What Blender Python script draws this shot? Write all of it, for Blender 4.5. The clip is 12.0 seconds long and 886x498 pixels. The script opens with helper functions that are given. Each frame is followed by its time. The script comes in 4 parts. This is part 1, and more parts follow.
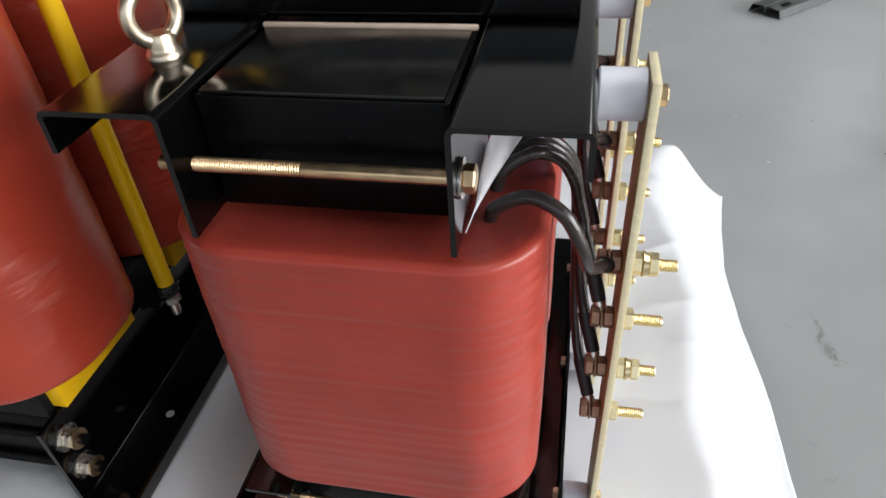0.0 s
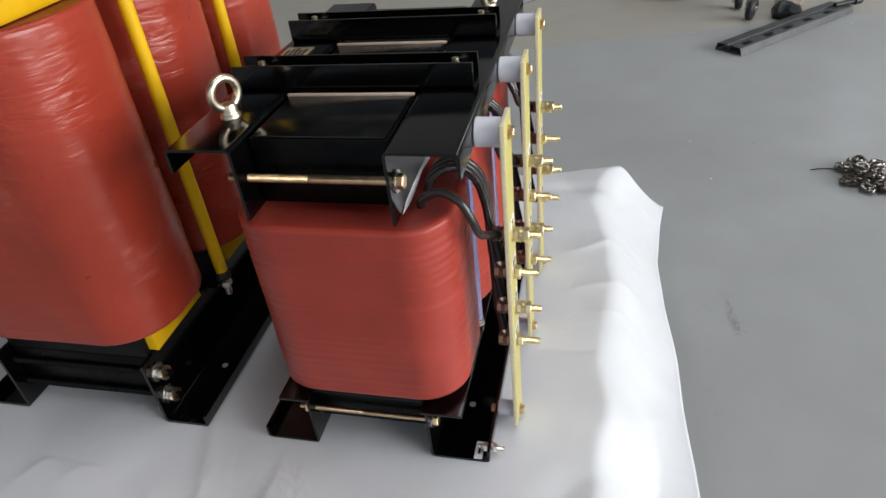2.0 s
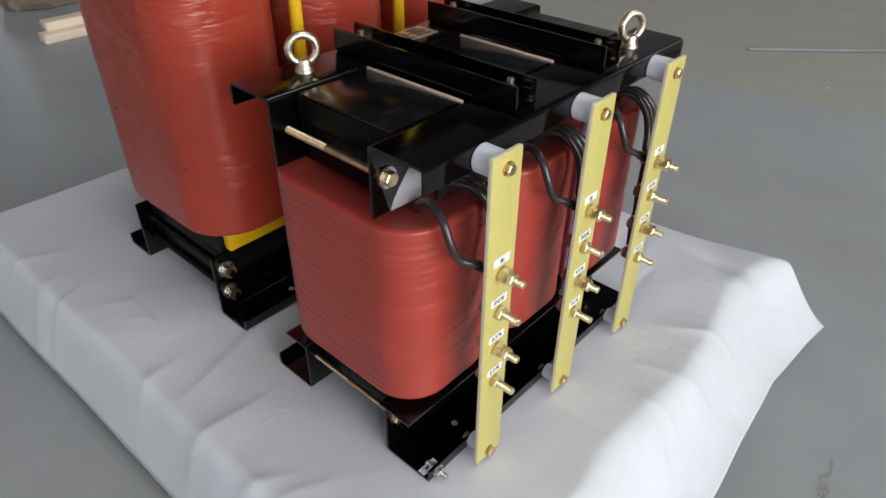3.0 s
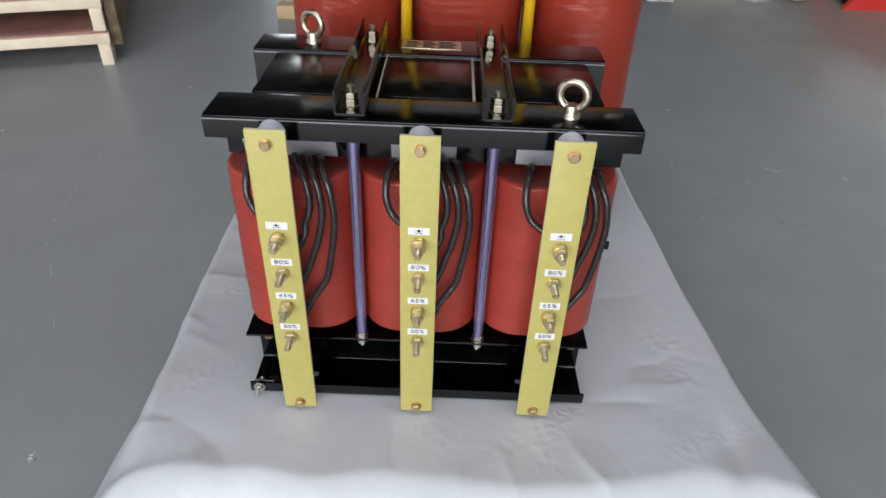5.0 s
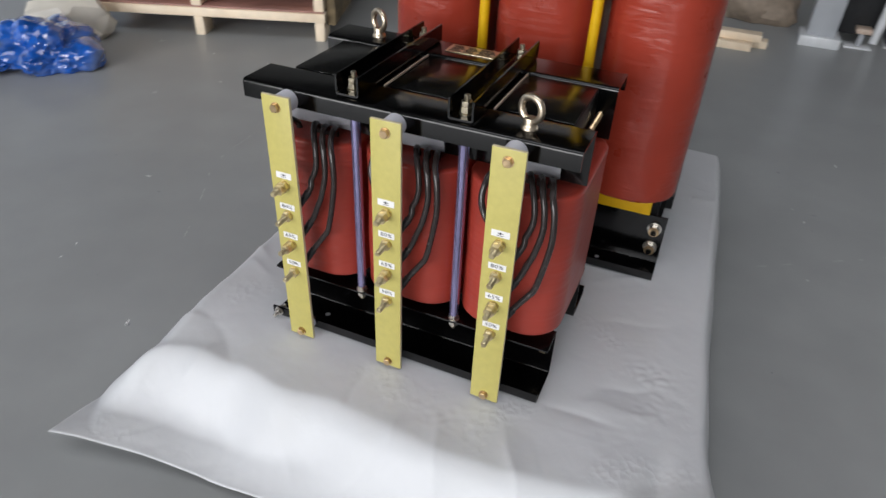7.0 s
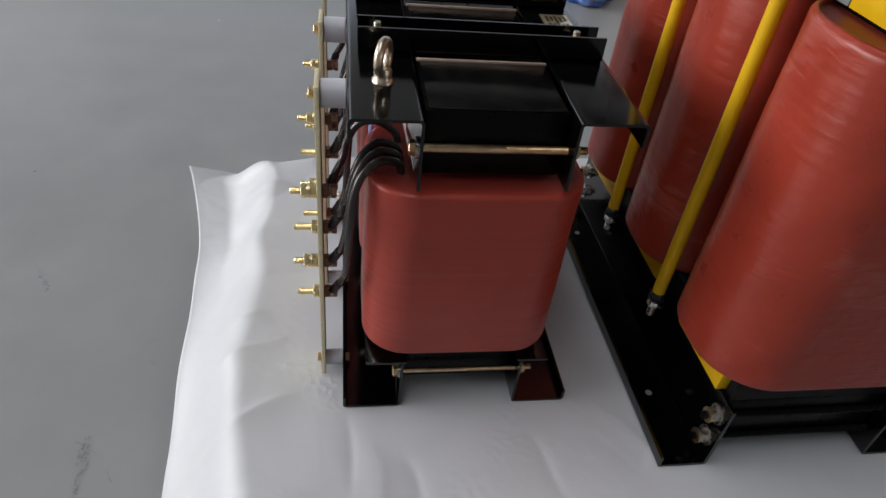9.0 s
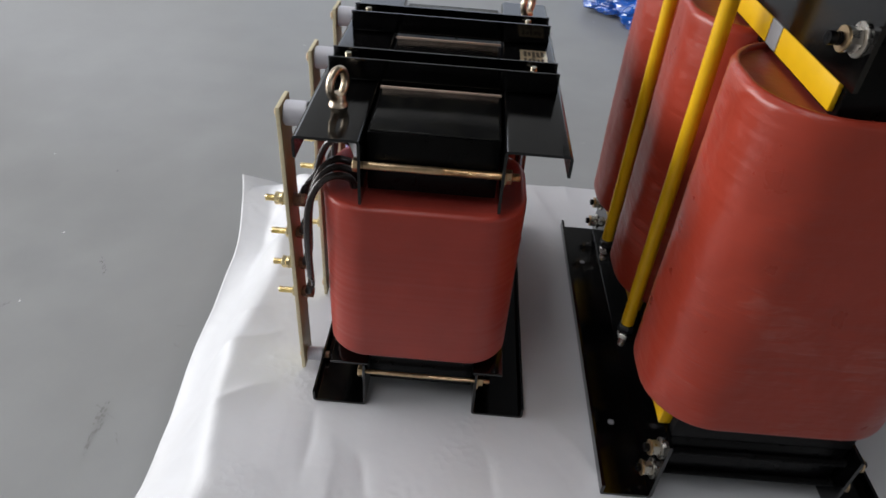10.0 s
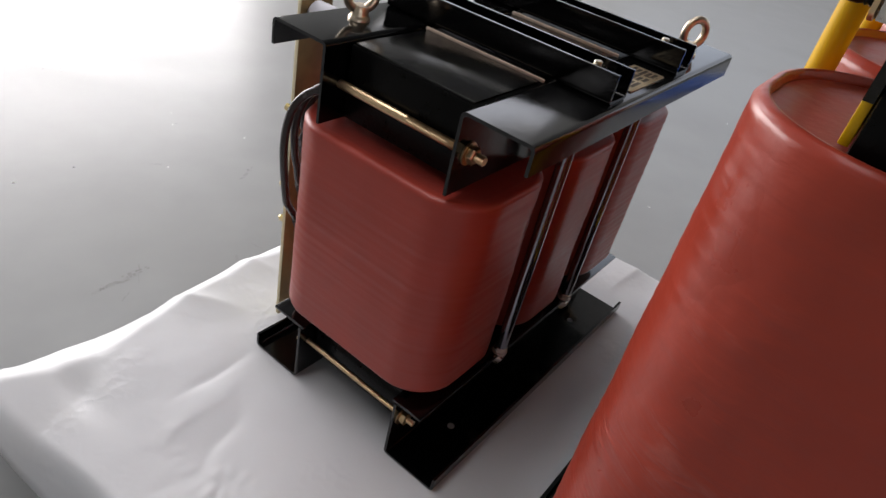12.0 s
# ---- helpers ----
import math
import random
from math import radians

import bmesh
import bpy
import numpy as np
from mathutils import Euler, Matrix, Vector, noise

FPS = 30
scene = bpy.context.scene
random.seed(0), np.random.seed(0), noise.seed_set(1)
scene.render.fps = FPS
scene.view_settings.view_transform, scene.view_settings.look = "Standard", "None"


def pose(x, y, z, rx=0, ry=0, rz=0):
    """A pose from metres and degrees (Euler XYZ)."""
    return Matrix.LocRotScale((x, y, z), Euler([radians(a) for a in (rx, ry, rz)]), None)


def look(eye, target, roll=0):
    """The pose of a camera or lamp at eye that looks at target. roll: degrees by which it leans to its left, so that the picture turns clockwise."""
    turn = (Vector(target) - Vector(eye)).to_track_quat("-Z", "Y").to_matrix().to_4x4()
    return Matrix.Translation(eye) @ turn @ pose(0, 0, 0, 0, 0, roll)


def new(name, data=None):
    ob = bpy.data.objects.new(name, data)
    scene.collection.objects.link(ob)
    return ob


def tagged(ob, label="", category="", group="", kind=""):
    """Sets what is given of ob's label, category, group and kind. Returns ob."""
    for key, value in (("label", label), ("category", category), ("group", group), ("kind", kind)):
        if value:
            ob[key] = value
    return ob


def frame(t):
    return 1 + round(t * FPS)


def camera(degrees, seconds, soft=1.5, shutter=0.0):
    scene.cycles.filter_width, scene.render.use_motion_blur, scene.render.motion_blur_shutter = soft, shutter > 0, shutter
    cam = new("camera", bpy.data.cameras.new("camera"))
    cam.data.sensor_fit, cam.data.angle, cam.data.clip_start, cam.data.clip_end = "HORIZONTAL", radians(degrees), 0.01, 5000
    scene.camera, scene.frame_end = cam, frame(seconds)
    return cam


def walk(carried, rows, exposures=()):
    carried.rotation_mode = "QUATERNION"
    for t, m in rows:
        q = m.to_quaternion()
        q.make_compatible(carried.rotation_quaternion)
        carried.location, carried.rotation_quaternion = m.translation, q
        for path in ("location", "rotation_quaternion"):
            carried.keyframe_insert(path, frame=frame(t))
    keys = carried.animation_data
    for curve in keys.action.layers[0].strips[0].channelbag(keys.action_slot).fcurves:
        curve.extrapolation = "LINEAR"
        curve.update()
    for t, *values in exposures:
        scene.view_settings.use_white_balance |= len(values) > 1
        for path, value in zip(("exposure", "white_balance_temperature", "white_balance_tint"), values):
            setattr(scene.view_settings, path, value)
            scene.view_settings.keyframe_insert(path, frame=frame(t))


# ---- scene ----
cam = camera(67.5, 12.0, shutter=0.25)
PATH = [
    (0, (-0.472, 0.009, 0.528), (1.061, 0.364, -0.707), -3.9),
    (0.5, (-0.534, -0.013, 0.564), (1.043, 0.323, -0.619), -4.8),
    (1, (-0.61, -0.052, 0.598), (0.94, 0.34, -0.604), -4.6),
    (1.5, (-0.652, -0.097, 0.62), (0.903, 0.348, -0.557), -6.4),
    (2, (-0.681, -0.112, 0.636), (0.89, 0.339, -0.516), -6.7),
    (2.5, (-0.657, -0.201, 0.631), (0.763, 0.561, -0.553), -3.8),
    (2.7, (-0.618, -0.253, 0.634), (0.73, 0.657, -0.53), -2.0),
    (4.3, (-0.149, -0.496, 0.651), (0.209, 1.05, -0.567), 4.9),
    (4.5, (-0.08, -0.531, 0.651), (0.145, 1.075, -0.519), 5.2),
    (5, (0.024, -0.613, 0.67), (0.03, 1.024, -0.478), 2.4),
    (5.5, (0.029, -0.663, 0.688), (-0.031, 1.016, -0.398), 0.3),
    (6, (0.028, -0.725, 0.699), (0.010, 0.960, -0.374), -1.1),
    (6.5, (0.155, -0.723, 0.707), (-0.132, 0.927, -0.386), -1.9),
    (7, (0.331, -0.65, 0.711), (-0.286, 0.863, -0.442), 2.7),
    (7.2, (0.385, -0.596, 0.7), (-0.414, 0.815, -0.47), 1.9),
    (8.8, (0.708, -0.054, 0.663), (-0.795, 0.35, -0.594), 8.3),
    (9, (0.717, -0.006, 0.664), (-0.801, 0.294, -0.603), 7.1),
    (9.5, (0.736, 0.077, 0.669), (-0.83, 0.193, -0.569), 3.9),
    (10, (0.773, 0.158, 0.702), (-0.802, 0.134, -0.53), 4.3),
    (10.5, (0.731, 0.227, 0.697), (-0.776, -0.191, -0.55), 7.9),
    (11, (0.646, 0.343, 0.664), (-0.751, -0.327, -0.601), 10.1),
    (11.5, (0.616, 0.432, 0.604), (-0.75, -0.411, -0.589), 13.6),
    (12, (0.602, 0.442, 0.58), (-0.814, -0.403, -0.552), 13.8),
]
EXPOSURES = [(0, 0.15, 6350, 10), (1.0, 0.02, 6340, 9), (1.5, -0.10, 6340, 9), (2.5, -0.21, 6330, 10), (4.5, -0.68, 6100, 10), (5.5, -0.45, 6080, 10), (6.5, -0.68, 6180, 11), (7, -0.58, 6290, 11),
             (9, -0.58, 6350, 12), (10, -0.3, 6400, 12), (10.5, -0.15, 6420, 12), (11, -0.22, 6480, 12), (12, -0.14, 6570, 14)]
walk(cam, [(t, look(eye, target, roll)) for t, eye, target, roll in PATH], EXPOSURES)

FLOOR_Z = -0.122

# ---- world and lights ----
world = bpy.data.worlds.new("world")
scene.world = world
world.use_nodes = True
wn = world.node_tree.nodes
sky = wn.new("ShaderNodeTexSky")
sky.sky_type, sky.sun_disc = "NISHITA", False
sky.sun_elevation, sky.sun_rotation = radians(40), radians(200)
wn["Background"].inputs["Strength"].default_value = 0.12
world.node_tree.links.new(sky.outputs["Color"], wn["Background"].inputs["Color"])


def window_light(name, eye, target, w, h, power, color=(1.0, 0.985, 0.96)):
    lamp = bpy.data.lights.new(name, "AREA")
    lamp.shape, lamp.size, lamp.size_y, lamp.energy, lamp.color = "RECTANGLE", w, h, power, color
    ob = new(name, lamp)
    ob.matrix_world = look(eye, target)
    return tagged(ob, kind="structure")


# daylight in the openings of the hall, all out of view: a wide gate in the south wall, windows west, north and east
window_light("daylight_south", (-1.6, -6.95, 2.0), (-1.6, 0, 2.0), 7.4, 3.4, 850)
window_light("daylight_west", (-7.95, 2.0, 2.3), (0, 2.0, 2.3), 10.0, 2.4, 58)
window_light("daylight_west_high", (-7.95, -5.0, 3.3), (0, -5.0, 3.3), 3.6, 2.2, 42)
window_light("daylight_east", (8.95, 11.5, 2.75), (0, 11.5, 2.75), 7.0, 3.5, 230)
window_light("daylight_east_small", (8.95, -3.6, 4.0), (0, -3.6, 4.0), 0.9, 1.5, 16)
window_light("daylight_north_slit", (3.5, 15.95, 4.2), (3.5, 0, 4.2), 0.4, 2.6, 14)
window_light("daylight_north", (-3.6, 15.85, 2.4), (-3.6, 0, 2.4), 1.2, 3.4, 85)
# overhead fill, added to brighten the sheet and the floor
window_light("added_roof_fill", (0.8, -1.5, 5.95), (0.8, -1.5, 0), 6.0, 2.2, 180)

# ---- materials ----


def material(name, color, rough=0.5, metal=0.0, var=0.12, scale=30.0, bump=0.0, bump_scale=200.0, spec=0.5, coat=0.0, rough_var=0.1,
             stain=0.0, stain_scale=4.0, stain_color=None, island=0.0):
    m = bpy.data.materials.new(name)
    m.use_nodes = True
    nt = m.node_tree
    N, L = nt.nodes, nt.links
    b = N["Principled BSDF"]
    b.inputs["Roughness"].default_value, b.inputs["Metallic"].default_value = rough, metal
    b.inputs["Specular IOR Level"].default_value = spec
    b.inputs["Coat Weight"].default_value = coat
    b.inputs["Coat Roughness"].default_value = 0.12
    geo = N.new("ShaderNodeNewGeometry")
    fine = N.new("ShaderNodeTexNoise")
    fine.inputs["Scale"].default_value, fine.inputs["Detail"].default_value = scale, 6
    L.new(geo.outputs["Position"], fine.inputs["Vector"])
    ramp = N.new("ShaderNodeMapRange")
    ramp.inputs["From Min"].default_value, ramp.inputs["From Max"].default_value = 0.25, 0.75
    ramp.inputs["To Min"].default_value, ramp.inputs["To Max"].default_value = 1 - var, 1 + var
    L.new(fine.outputs["Fac"], ramp.inputs["Value"])
    mul = N.new("ShaderNodeVectorMath")
    mul.operation = "SCALE"
    mul.inputs[0].default_value = color
    L.new(ramp.outputs["Result"], mul.inputs["Scale"])
    out = mul.outputs["Vector"]
    if stain:
        big = N.new("ShaderNodeTexNoise")
        big.inputs["Scale"].default_value, big.inputs["Detail"].default_value = stain_scale, 5
        L.new(geo.outputs["Position"], big.inputs["Vector"])
        cut = N.new("ShaderNodeMapRange")
        cut.inputs["From Min"].default_value, cut.inputs["From Max"].default_value = 0.48, 0.72
        cut.inputs["To Min"].default_value, cut.inputs["To Max"].default_value = 0, stain
        L.new(big.outputs["Fac"], cut.inputs["Value"])
        mix = N.new("ShaderNodeMix")
        mix.data_type = "RGBA"
        L.new(cut.outputs["Result"], mix.inputs["Factor"])
        L.new(out, mix.inputs["A"])
        mix.inputs["B"].default_value = (*(stain_color or [c * 0.6 for c in color]), 1)
        out = mix.outputs["Result"]
    if island:
        info = N.new("ShaderNodeObjectInfo")
        vary = N.new("ShaderNodeMapRange")
        vary.inputs["To Min"].default_value, vary.inputs["To Max"].default_value = 1 - island, 1 + island
        L.new(info.outputs["Random"], vary.inputs["Value"])
        sc = N.new("ShaderNodeVectorMath")
        sc.operation = "SCALE"
        L.new(out, sc.inputs[0])
        L.new(vary.outputs["Result"], sc.inputs["Scale"])
        out = sc.outputs["Vector"]
    L.new(out, b.inputs["Base Color"])
    rv = N.new("ShaderNodeMapRange")
    rv.inputs["To Min"].default_value, rv.inputs["To Max"].default_value = max(0.02, rough - rough_var), min(1, rough + rough_var)
    L.new(fine.outputs["Fac"], rv.inputs["Value"])
    L.new(rv.outputs["Result"], b.inputs["Roughness"])
    if bump:
        n2 = N.new("ShaderNodeTexNoise")
        n2.inputs["Scale"].default_value, n2.inputs["Detail"].default_value = bump_scale, 4
        L.new(geo.outputs["Position"], n2.inputs["Vector"])
        bp = N.new("ShaderNodeBump")
        bp.inputs["Strength"].default_value, bp.inputs["Distance"].default_value = bump, 0.001
        L.new(n2.outputs["Fac"], bp.inputs["Height"])
        L.new(bp.outputs["Normal"], b.inputs["Normal"])
    return m


def winding_material(name, color, turn=170, depth=0.24, crinkle=0.0, rough=0.37):
    """Red insulating tape, wound in level turns and varnished."""
    m = material(name, color, rough=rough, var=0.10, scale=22, spec=0.46, stain=0.35, stain_scale=9, stain_color=[c * 0.72 for c in color])
    nt = m.node_tree
    N, L = nt.nodes, nt.links
    geo = N.new("ShaderNodeNewGeometry")
    squash = N.new("ShaderNodeVectorMath")
    squash.operation = "MULTIPLY"
    squash.inputs[1].default_value = (7, 7, turn)
    L.new(geo.outputs["Position"], squash.inputs[0])
    turns = N.new("ShaderNodeTexNoise")
    turns.inputs["Scale"].default_value, turns.inputs["Detail"].default_value = 1.0, 2
    L.new(squash.outputs["Vector"], turns.inputs["Vector"])
    lump = N.new("ShaderNodeTexNoise")
    lump.inputs["Scale"].default_value, lump.inputs["Detail"].default_value = 45, 3
    L.new(geo.outputs["Position"], lump.inputs["Vector"])
    b1 = N.new("ShaderNodeBump")
    b1.inputs["Strength"].default_value, b1.inputs["Distance"].default_value = depth, 0.0016
    L.new(turns.outputs["Fac"], b1.inputs["Height"])
    b2 = N.new("ShaderNodeBump")
    b2.inputs["Strength"].default_value, b2.inputs["Distance"].default_value = 0.10, 0.004
    L.new(lump.outputs["Fac"], b2.inputs["Height"])
    L.new(b1.outputs["Normal"], b2.inputs["Normal"])
    last = b2.outputs["Normal"]
    if crinkle:
        # short level puckers of the tape, gathered in patches, and dusty pale rubs on their crests
        flat = N.new("ShaderNodeVectorMath")
        flat.operation = "MULTIPLY"
        flat.inputs[1].default_value = (22, 22, 95)
        L.new(geo.outputs["Position"], flat.inputs[0])
        pucker = N.new("ShaderNodeTexNoise")
        pucker.inputs["Scale"].default_value, pucker.inputs["Detail"].default_value, pucker.inputs["Distortion"].default_value = 1.0, 3, 0.7
        L.new(flat.outputs["Vector"], pucker.inputs["Vector"])
        patch = N.new("ShaderNodeTexNoise")
        patch.inputs["Scale"].default_value, patch.inputs["Detail"].default_value = 11, 3
        L.new(geo.outputs["Position"], patch.inputs["Vector"])
        where = N.new("ShaderNodeMapRange")
        where.inputs["From Min"].default_value, where.inputs["From Max"].default_value = 0.46, 0.66
        L.new(patch.outputs["Fac"], where.inputs["Value"])
        both = N.new("ShaderNodeMath")
        both.operation = "MULTIPLY"
        L.new(pucker.outputs["Fac"], both.inputs[0])
        L.new(where.outputs["Result"], both.inputs[1])
        b3 = N.new("ShaderNodeBump")
        b3.inputs["Strength"].default_value, b3.inputs["Distance"].default_value = crinkle, 0.004
        L.new(both.outputs["Value"], b3.inputs["Height"])
        L.new(last, b3.inputs["Normal"])
        last = b3.outputs["Normal"]
        rub = N.new("ShaderNodeMapRange")
        rub.inputs["From Min"].default_value, rub.inputs["From Max"].default_value, rub.inputs["To Max"].default_value = 0.42, 0.62, 0.16
        L.new(both.outputs["Value"], rub.inputs["Value"])
        worn = N.new("ShaderNodeMix")
        worn.data_type = "RGBA"
        base = N["Principled BSDF"].inputs["Base Color"]
        L.new(rub.outputs["Result"], worn.inputs["Factor"])
        L.new(base.links[0].from_socket, worn.inputs["A"])
        worn.inputs["B"].default_value = (0.52, 0.22, 0.19, 1)
        L.new(worn.outputs["Result"], base)
    L.new(last, N["Principled BSDF"].inputs["Normal"])
    return m


M_RED = winding_material("red_insulation", (0.335, 0.042, 0.027), 140, 0.26)
M_RED_TALL = winding_material("red_crinkled_insulation", (0.315, 0.038, 0.020), 110, 0.42, crinkle=0.6, rough=0.31)
M_RED_TOP = material("red_end_fill", (0.29, 0.037, 0.026), rough=0.45, var=0.15, scale=40, bump=0.5, bump_scale=120, stain=0.3, stain_scale=14)
M_BLACK = material("black_paint", (0.0012, 0.0012, 0.0013), rough=0.13, var=0.25, scale=60, bump=0.04, bump_scale=160, spec=0.52, rough_var=0.07)
M_CORE = material("black_core", (0.0018, 0.0018, 0.002), rough=0.3, spec=0.12, var=0.3, scale=80, bump=0.3, bump_scale=350)
M_COVER = material("black_varnish", (0.003, 0.003, 0.0031), rough=0.2, var=0.4, scale=25, bump=0.25, bump_scale=90, spec=0.4, rough_var=0.13, stain=0.7, stain_scale=38, stain_color=(0.016, 0.016, 0.012))
M_BOARD = material("black_board", (0.005, 0.005, 0.0055), rough=0.5, var=0.2, scale=60, spec=0.15)
M_YELLOWBOARD = material("epoxy_board", (0.50, 0.44, 0.13), rough=0.42, var=0.06, scale=120, spec=0.45, bump=0.08, bump_scale=700)
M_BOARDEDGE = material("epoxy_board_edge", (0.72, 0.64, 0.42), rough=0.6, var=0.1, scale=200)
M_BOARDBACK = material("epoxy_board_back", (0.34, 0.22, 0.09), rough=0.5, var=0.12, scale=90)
M_BRASS = material("brass", (0.78, 0.66, 0.40), rough=0.33, metal=1.0, var=0.12, scale=150)
M_ZINC = material("yellow_zinc", (0.68, 0.50, 0.30), rough=0.32, metal=1.0, var=0.2, scale=120)
M_EYE = material("dull_zinc", (0.66, 0.56, 0.43), rough=0.36, metal=1.0, var=0.15, scale=160, bump=0.2, bump_scale=300)
M_NUT = material("dull_brassy_zinc", (0.46, 0.41, 0.31), rough=0.3, metal=1.0, var=0.2, scale=160)
M_STEEL = material("bright_steel", (0.66, 0.63, 0.58), rough=0.28, metal=1.0, var=0.12, scale=140)
M_COPPER = material("lug_copper", (0.30, 0.17, 0.11), rough=0.4, metal=0.8, var=0.25, scale=150)
M_CABLE = material("black_cable", (0.026, 0.020, 0.019), rough=0.24, var=0.15, scale=90, bump=0.15, bump_scale=400)
M_SLEEVE = material("lavender_sleeve", (0.42, 0.39, 0.66), rough=0.2, metal=0.9, var=0.08, scale=70, spec=0.5, rough_var=0.04)
M_CLEARSLEEVE = material("grey_sleeve", (0.30, 0.29, 0.33), rough=0.12, metal=0.9, var=0.1, scale=70, rough_var=0.05)
M_YELLOW = material("yellow_tube", (0.70, 0.41, 0.004), spec=0.3, rough=0.4, var=0.06, scale=60)
M_WHITEPLASTIC = material("white_nylon", (0.72, 0.72, 0.78), rough=0.4, var=0.04, scale=60)
M_PAPER = material("white_insulation_paper", (0.78, 0.78, 0.82), rough=0.55, var=0.05, scale=50)
_nt = M_PAPER.node_tree
_glow = _nt.nodes.new("ShaderNodeBsdfTranslucent")
_glow.inputs["Color"].default_value = (0.95, 0.95, 0.97, 1)
_mix = _nt.nodes.new("ShaderNodeMixShader")
_mix.inputs[0].default_value = 0.75
_nt.links.new(_nt.nodes["Principled BSDF"].outputs[0], _mix.inputs[1])
_nt.links.new(_glow.outputs[0], _mix.inputs[2])
_nt.links.new(_mix.outputs[0], _nt.nodes["Material Output"].inputs["Surface"])
M_LABEL = material("label_white", (0.82, 0.82, 0.82), rough=0.5, var=0.03, scale=200)
M_INK = material("ink_black", (0.012, 0.012, 0.03), rough=0.5, var=0.1)
M_TAN = material("tan_strip", (0.56, 0.44, 0.35), rough=0.4, var=0.15, scale=90)
M_PLATE = material("name_plate_metal", (0.70, 0.58, 0.38), rough=0.3, metal=0.75, var=0.1, scale=120)
M_PLATEINK = material("name_plate_print", (0.055, 0.040, 0.026), rough=0.5, var=0.1)
M_WOOD = material("pale_wood", (0.87, 0.73, 0.55), rough=0.55, var=0.10, scale=18, bump=0.3, bump_scale=80, stain=0.22, stain_scale=7, stain_color=(0.52, 0.34, 0.18), island=0.08)
M_CARD = material("tan_cardboard", (0.62, 0.44, 0.25), rough=0.7, var=0.08, scale=25, stain=0.2, stain_scale=8)
M_CHAIN = material("dull_steel", (0.23, 0.21, 0.185), rough=0.3, metal=1.0, var=0.25, scale=120)
M_CREAM = material("off_white_wood", (0.74, 0.70, 0.62), rough=0.55, var=0.08, scale=20, stain=0.2, stain_scale=9)
M_PLY = material("brown_plywood", (0.37, 0.195, 0.16), rough=0.5, var=0.2, scale=14, stain=0.4, stain_scale=5)
M_CHIP = material("weathered_chipboard", (0.19, 0.140, 0.075), rough=0.7, var=0.55, scale=26, stain=0.85, stain_scale=12, stain_color=(0.07, 0.052, 0.028))
M_POST = material("pale_grey_paint", (0.42, 0.44, 0.47), rough=0.45, var=0.08, scale=12)
M_PLUG = material("grey_plug", (0.22, 0.22, 0.23), rough=0.5, var=0.1)
M_BLUE = material("blue_film", (0.008, 0.085, 0.40), rough=0.12, var=0.5, scale=30, spec=0.8, coat=0.8, stain=0.85, stain_scale=11, stain_color=(0.24, 0.30, 0.45))
M_WALL = material("hall_wall", (0.45, 0.455, 0.45), rough=0.8, var=0.08, scale=3)
M_CEIL = material("hall_ceiling", (0.085, 0.088, 0.092), rough=0.8, var=0.08, scale=3)
M_DARKSTEEL = material("dark_steel", (0.02, 0.021, 0.023), rough=0.45, metal=0.3, var=0.3, scale=40)
M_GREYBOX = material("grey_steel_box", (0.07, 0.075, 0.085), rough=0.4, var=0.15, scale=20)
M_REDPAINT = material("red_paint", (0.68, 0.045, 0.035), rough=0.4, var=0.1, scale=12)
M_FILM = material("white_film", (0.7, 0.72, 0.74), rough=0.2, var=0.1, scale=20)
M_BROWN = material("brown_paper_pile", (0.27, 0.215, 0.165), rough=0.6, var=0.3, scale=30)


